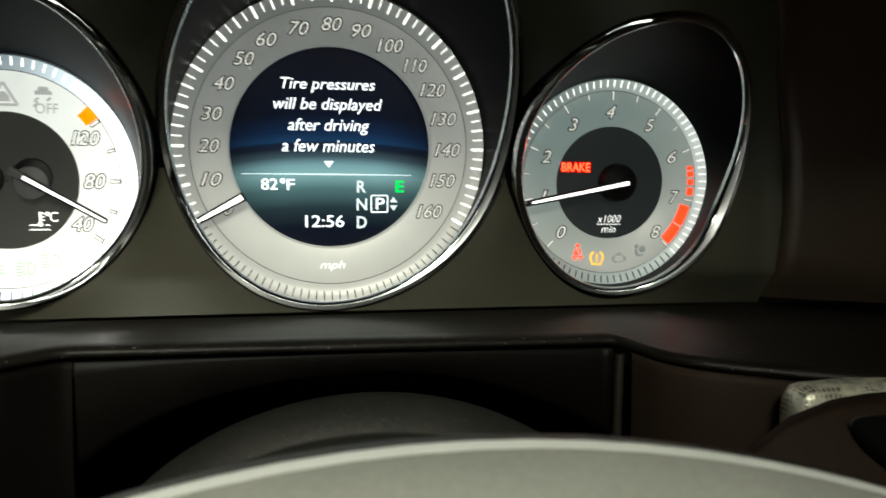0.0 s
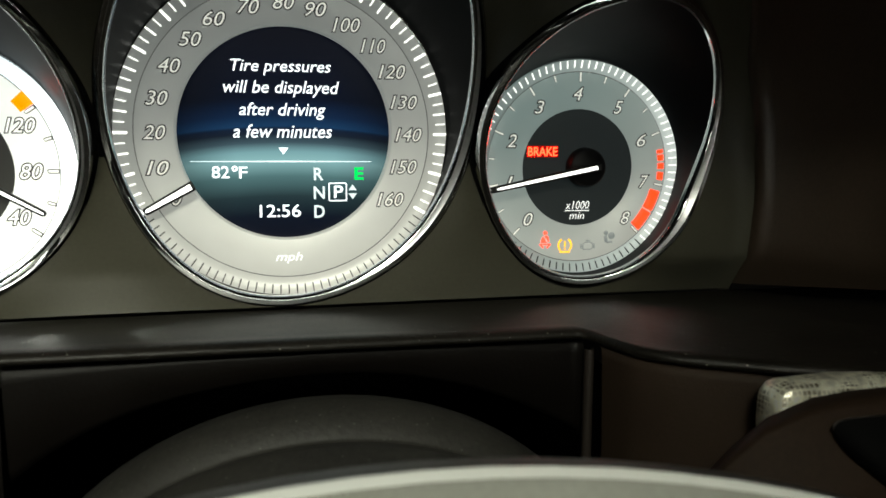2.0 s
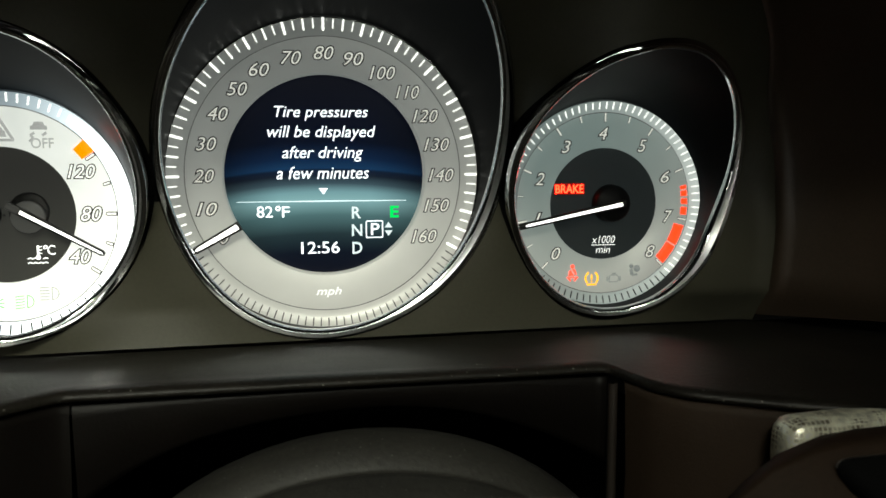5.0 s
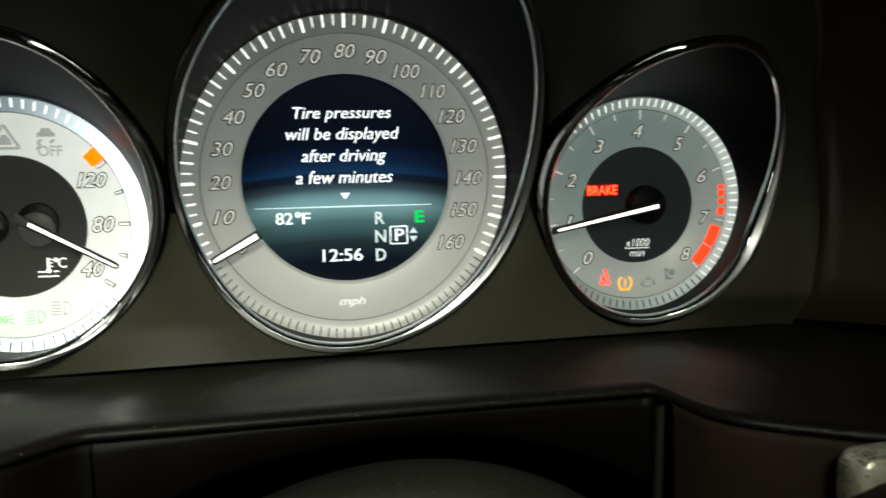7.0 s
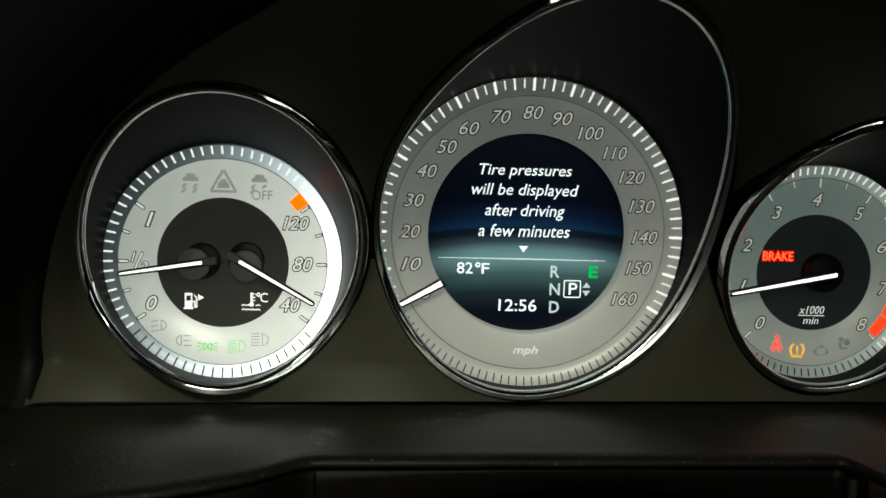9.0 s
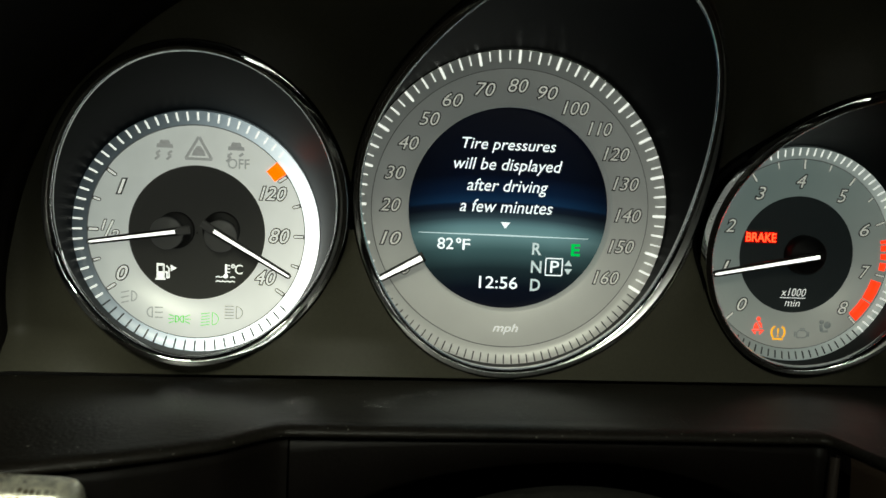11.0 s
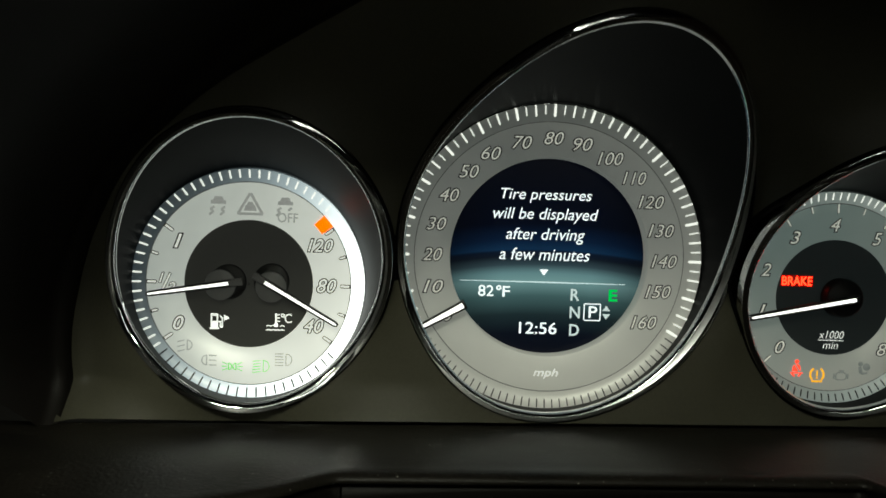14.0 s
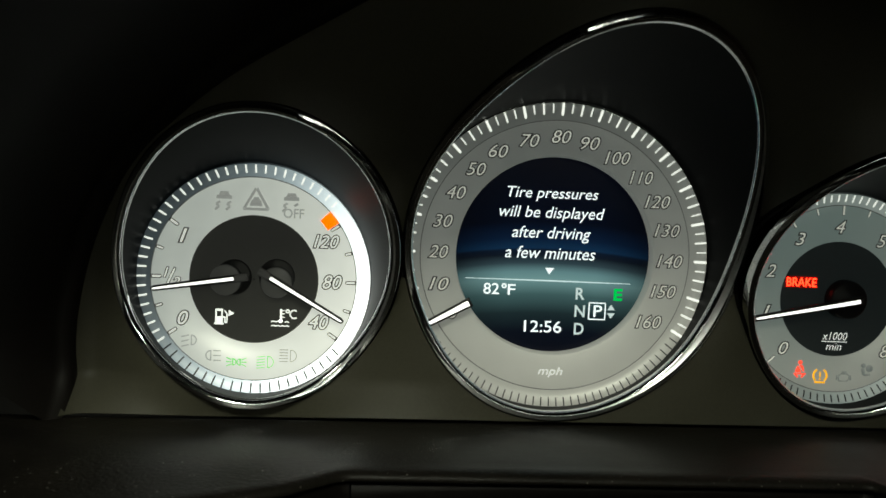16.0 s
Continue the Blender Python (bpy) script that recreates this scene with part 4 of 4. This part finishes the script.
def hood():
    """An arched hood: a rounded edge where it meets the panel, walls that widen out to the lip above the driver's view."""
    top = thing("gauge_hood", (0, -0.1, 0.112), "black padded hood arching over the gauges", "dashboard", kind="structure")
    way = [0.0]
    for a, b in zip(BORDER, BORDER[1:]):
        way.append(way[-1] + math.dist(a, b))

    def border(f):
        spots = [min(max(f + d, 0.0), 1.0) * way[-1] for d in (-0.02, -0.01, 0.0, 0.01, 0.02)]
        return [sum(float(np.interp(q, way, [p[i] for p in BORDER])) for q in spots) / 5 for i in (0, 1)]

    rows = []
    n = 96
    for k in range(n + 1):
        t = -1 + 2 * k / n
        c = math.sin(t * math.pi / 2)
        dx = c * (0.165 if c < 0 else 0.26)
        lx = -0.010 + dx
        lz = max(HOOD_Z - (0.014 * (-dx / 0.110) ** 3.5 if c < 0 else 0.12 * dx * dx / (dx + 0.012) + 0.03 * (dx / 0.21) ** 6), -0.068)
        bx, bz = border(k / n)
        (ax, az), (ex, ez) = border(max(k / n - 0.02, 0)), border(min(k / n + 0.02, 1))
        d = math.hypot(ex - ax, ez - az)
        ux, uz = -(ez - az) / d, (ex - ax) / d
        nx, nz = c, max(0.15, 1 - abs(c) ** 3)
        h = panel_height(bx, bz)
        row = [(bx + ux * out, yy - h, bz + uz * out) for out, yy in ((0.0, 0.006), (0.0, -0.0006), (0.0005, -0.0020), (0.0016, -0.0032), (0.0034, -0.0040), (0.0060, -0.0046))]
        sx, sy, sz = row[-1]
        for f, bulge in ((0.3, 0.008), (0.6, 0.012), (0.85, 0.008), (0.96, 0.002)):
            row.append((sx + (lx - sx) * f + nx * bulge, sy + (HOOD_Y - sy) * f, sz + (lz - sz) * f + nz * bulge))
        for out, yy in ((0.0, 0.0), (0.002, -0.004), (0.006, -0.0055), (0.011, -0.003), (0.018, 0.006), (0.030, 0.05), (0.045, 0.20), (0.045, 0.56)):
            row.append((lx + nx * out, HOOD_Y + yy, lz + nz * out))
        rows.append([(x, y + 0.1, z - 0.112) for x, y, z in row])
    part("hood_wall", loft([r[:10] for r in rows[:71]]), SIDE, top, "dark inner wall of the hood")
    part("side_wall", loft([r[:10] for r in rows[70:]]), WALL, top, "dark brown side wall beside the tachometer")
    part("hood_lip", loft([r[9:] for r in rows]), LIP, top, "black rounded lip of the hood")
    return top


def column_shroud():
    top = thing("steering_column", (0.006, -0.1, -0.16), "dark grained steering column cover below the dash", "steering column")
    rows = []
    for y, zc, wide in ((-0.080, -0.160, 0.070), (-0.086, -0.146, 0.076), (-0.091, -0.1375, 0.079), (-0.096, -0.1343, 0.080), (-0.102, -0.1340, 0.080), (-0.1115, -0.1364, 0.080), (-0.1130, -0.1392, 0.080), (-0.1142, -0.1402, 0.080), (-0.1160, -0.1392, 0.0805),
                        (-0.119, -0.1392, 0.081), (-0.124, -0.1410, 0.081), (-0.135, -0.1470, 0.081), (-0.155, -0.1550, 0.078), (-0.18, -0.165, 0.072)):
        row = []
        for k in range(49):
            a = math.pi * k / 48
            row.append((wide * math.cos(a), y + 0.1, zc + 0.1593 + 0.070 * math.sin(a)))
        row.append((-wide, y + 0.1, zc + 0.06))
        row.append((wide, y + 0.1, zc + 0.06))
        rows.append(row)
    part("cover", loft(rows, True, True), SHROUD, top)
    return top


def steering_wheel():
    """The rim, leaning away from the driver at its top, with hub and spokes below the view."""
    R, r, lean = 0.177, 0.0150, 31.9
    centre = Vector((0.0099, -0.2041, -0.0549)) + Matrix.Rotation(radians(-lean), 3, "X") @ Vector((0, 0, -R))
    top = thing("steering_wheel", centre, "leather steering wheel with a bright silver inlay line", "steering wheel")
    turn = Matrix.Rotation(radians(-lean), 4, "X")

    def band(a0, a1, rad, steps):
        rows = []
        for k in range(145):
            t = 2 * math.pi * k / 144
            row = []
            for j in range(steps + 1):
                a = radians(a0 + (a1 - a0) * j / steps)
                rr = R + rad * math.cos(a)
                row.append(turn @ Vector((rr * math.sin(t), -rad * math.sin(a), rr * math.cos(t))))
            rows.append(row)
        return loft(rows)

    part("rim_back", band(INLAY - 6 - 250, INLAY - 5.3, r, 30), LEATHER, top, "black leather far side of the rim")
    part("inlay", band(INLAY - 5.4, INLAY + 5.4, r + 0.0001, 5), SATIN, top, "thin bright silver line round the rim")
    part("rim_front", band(INLAY + 5.3, INLAY + 111, r, 14), LEATHER_LIT, top, "smooth face of the rim, light on it painted as grey")
    part("hub", loft([[turn @ Vector((rad * math.cos(2 * math.pi * k / 48), y, rad * math.sin(2 * math.pi * k / 48))) for k in range(48)] for rad, y in ((0.060, 0.05), (0.066, 0.02), (0.066, -0.01), (0.055, -0.022), (0.001, -0.026))], True), LEATHER, top)
    for a in (95, 180, 265):
        t = radians(a)
        d, s = Vector((math.sin(t), 0, math.cos(t))), Vector((math.cos(t), 0, -math.sin(t)))
        rows = []
        for rad, w in ((0.055, 0.026), (0.10, 0.022), (0.15, 0.019), (R - 0.004, 0.020)):
            rows.append([turn @ (d * rad + s * (w * u) + Vector((0, v, 0))) for u, v in ((-1, -0.004), (-0.8, -0.010), (0.8, -0.010), (1, -0.004), (1, 0.004), (0.8, 0.008), (-0.8, 0.008), (-1, 0.004))])
        part("spoke", loft(rows, True, True), LEATHER, top)
    return top


def paddle(side):
    """A shift paddle: a rounded bar of knurled metal."""
    x0 = 0.1055 if side > 0 else -0.1020
    y0 = -0.127 if side > 0 else -0.136
    z0 = -0.062 if side > 0 else -0.0535
    top = thing("shift_paddle", (x0, y0, z0), "knurled silver metal shift paddle behind the steering wheel", "shift paddle", "shift paddles")
    rows = []
    for s, grow in ((0.0, 0.25), (0.0008, 0.7), (0.002, 0.92), (0.004, 1.0), (0.03, 1.0), (0.085, 1.0)):
        row = []
        for k in range(24):
            a = 2 * math.pi * k / 24
            c, sn = math.cos(a), math.sin(a)
            yy = 0.0055 * math.copysign(abs(c) ** 0.55, c) * (0.6 + 0.4 * grow)
            zz = 0.0085 * math.copysign(abs(sn) ** 0.55, sn) * (0.4 + 0.6 * grow)
            row.append((side * s, yy - 0.005, zz - 0.003 + 0.045 * s))
        rows.append(row)
    part("blade", loft(rows, True, True), KNURL, top, "bright knurled blade")
    return top


def switch_housing():
    """The dark moulding with a slot, beside the column."""
    top = thing("column_switch", (0.10, -0.16, -0.07), "dark brown column switch housing with a black slot", "switch housing")
    outline = ((0.066, -0.090), (0.072, -0.080), (0.080, -0.0690), (0.0853, -0.0639), (0.0933, -0.0580), (0.1035, -0.0545), (0.1127, -0.0534), (0.122, -0.0531), (0.15, -0.0535), (0.165, -0.058), (0.17, -0.11), (0.066, -0.11))

    def row(y, drop, pts=outline):
        k = (y + 0.2916) / 0.1416
        return [(-0.005 + k * (x + 0.005) - 0.10, y + 0.16, -0.0028 + k * (z + 0.0028) + 0.07 - drop) for x, z in pts]

    part("moulding", loft([row(y, d) for y, d in ((-0.141, 0.007), (-0.143, 0.0035), (-0.146, 0.001), (-0.150, 0.0), (-0.158, 0.0005), (-0.163, 0.0013), (-0.166, 0.0022), (-0.1675, 0.0036))], True, True), HOUSING, top, "dark brown moulding")
    slot = ((0.1097, -0.0619), (0.1099, -0.0610), (0.1108, -0.0602), (0.1132, -0.0597), (0.1226, -0.0595), (0.150, -0.0600), (0.150, -0.085), (0.130, -0.080), (0.1139, -0.0675), (0.1106, -0.0638))
    # Raised black piece that stands for the shade inside a slot.
    part("slot", loft([row(y, 0.0, slot) for y in (-0.160, -0.1684)], True, True), VOID, top, "black slot")
    part("slot_edge", loft([[(p[0] + dx, p[1], p[2] + dz) for p in row(y, 0.0, slot[:5])] for y, dx, dz in ((-0.1680, 0.0, 0.0), (-0.1688, -0.0001, 0.0002), (-0.1688, -0.0003, 0.0004), (-0.1660, -0.0004, 0.0005))]), BROWN_EDGE, top, "thin strip painting in a glint on the slot's edge")
    return top


def box(bm, x0, x1, y0, y1, z0, z1):
    made = bmesh.ops.create_cube(bm, size=1.0)["verts"]
    for v in made:
        v.co = ((x0 + x1) / 2 + v.co.x * (x1 - x0), (y0 + y1) / 2 + v.co.y * (y1 - y0), (z0 + z1) / 2 + v.co.z * (z1 - z0))


def cabin():
    """The dark lining that closes the place, with a rear opening and an unseen glow added behind it."""
    for name, *spans in (("floor", (-0.78, 0.98, -1.12, 0.45, -0.85, -0.82)), ("ceiling", (-0.78, 0.98, -1.12, 0.45, 0.45, 0.48)), ("wall_left", (-0.80, -0.77, -1.12, 0.45, -0.85, 0.48)),
                         ("wall_right", (0.98, 1.01, -1.12, 0.45, -0.85, 0.48)), ("wall_front", (-0.80, 1.01, 0.45, 0.48, -0.85, 0.48)),
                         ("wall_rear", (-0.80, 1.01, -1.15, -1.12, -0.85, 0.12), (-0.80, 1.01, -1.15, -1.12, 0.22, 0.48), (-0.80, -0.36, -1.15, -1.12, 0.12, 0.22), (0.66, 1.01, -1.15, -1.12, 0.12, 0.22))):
        bm = bmesh.new()
        for span in spans:
            box(bm, *span)
        ob = new(name, mesh_of(bm, name, CABIN, False))
        tagged(ob, "plain dark lining of the car's cabin", "cabin lining", kind="structure")
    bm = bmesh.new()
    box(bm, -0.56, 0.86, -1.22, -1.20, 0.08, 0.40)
    tagged(new("backdrop", mesh_of(bm, "backdrop", ADDED_GLOW, False)), "unseen patchy glow added for highlights on the chrome", "backdrop", kind="structure")


cabin()
dash_ledge()
hood()
instrument_panel()
speedometer()
fuel_gauge()
tachometer()
column_shroud()
switch_housing()
paddle(1)
paddle(-1)
steering_wheel()
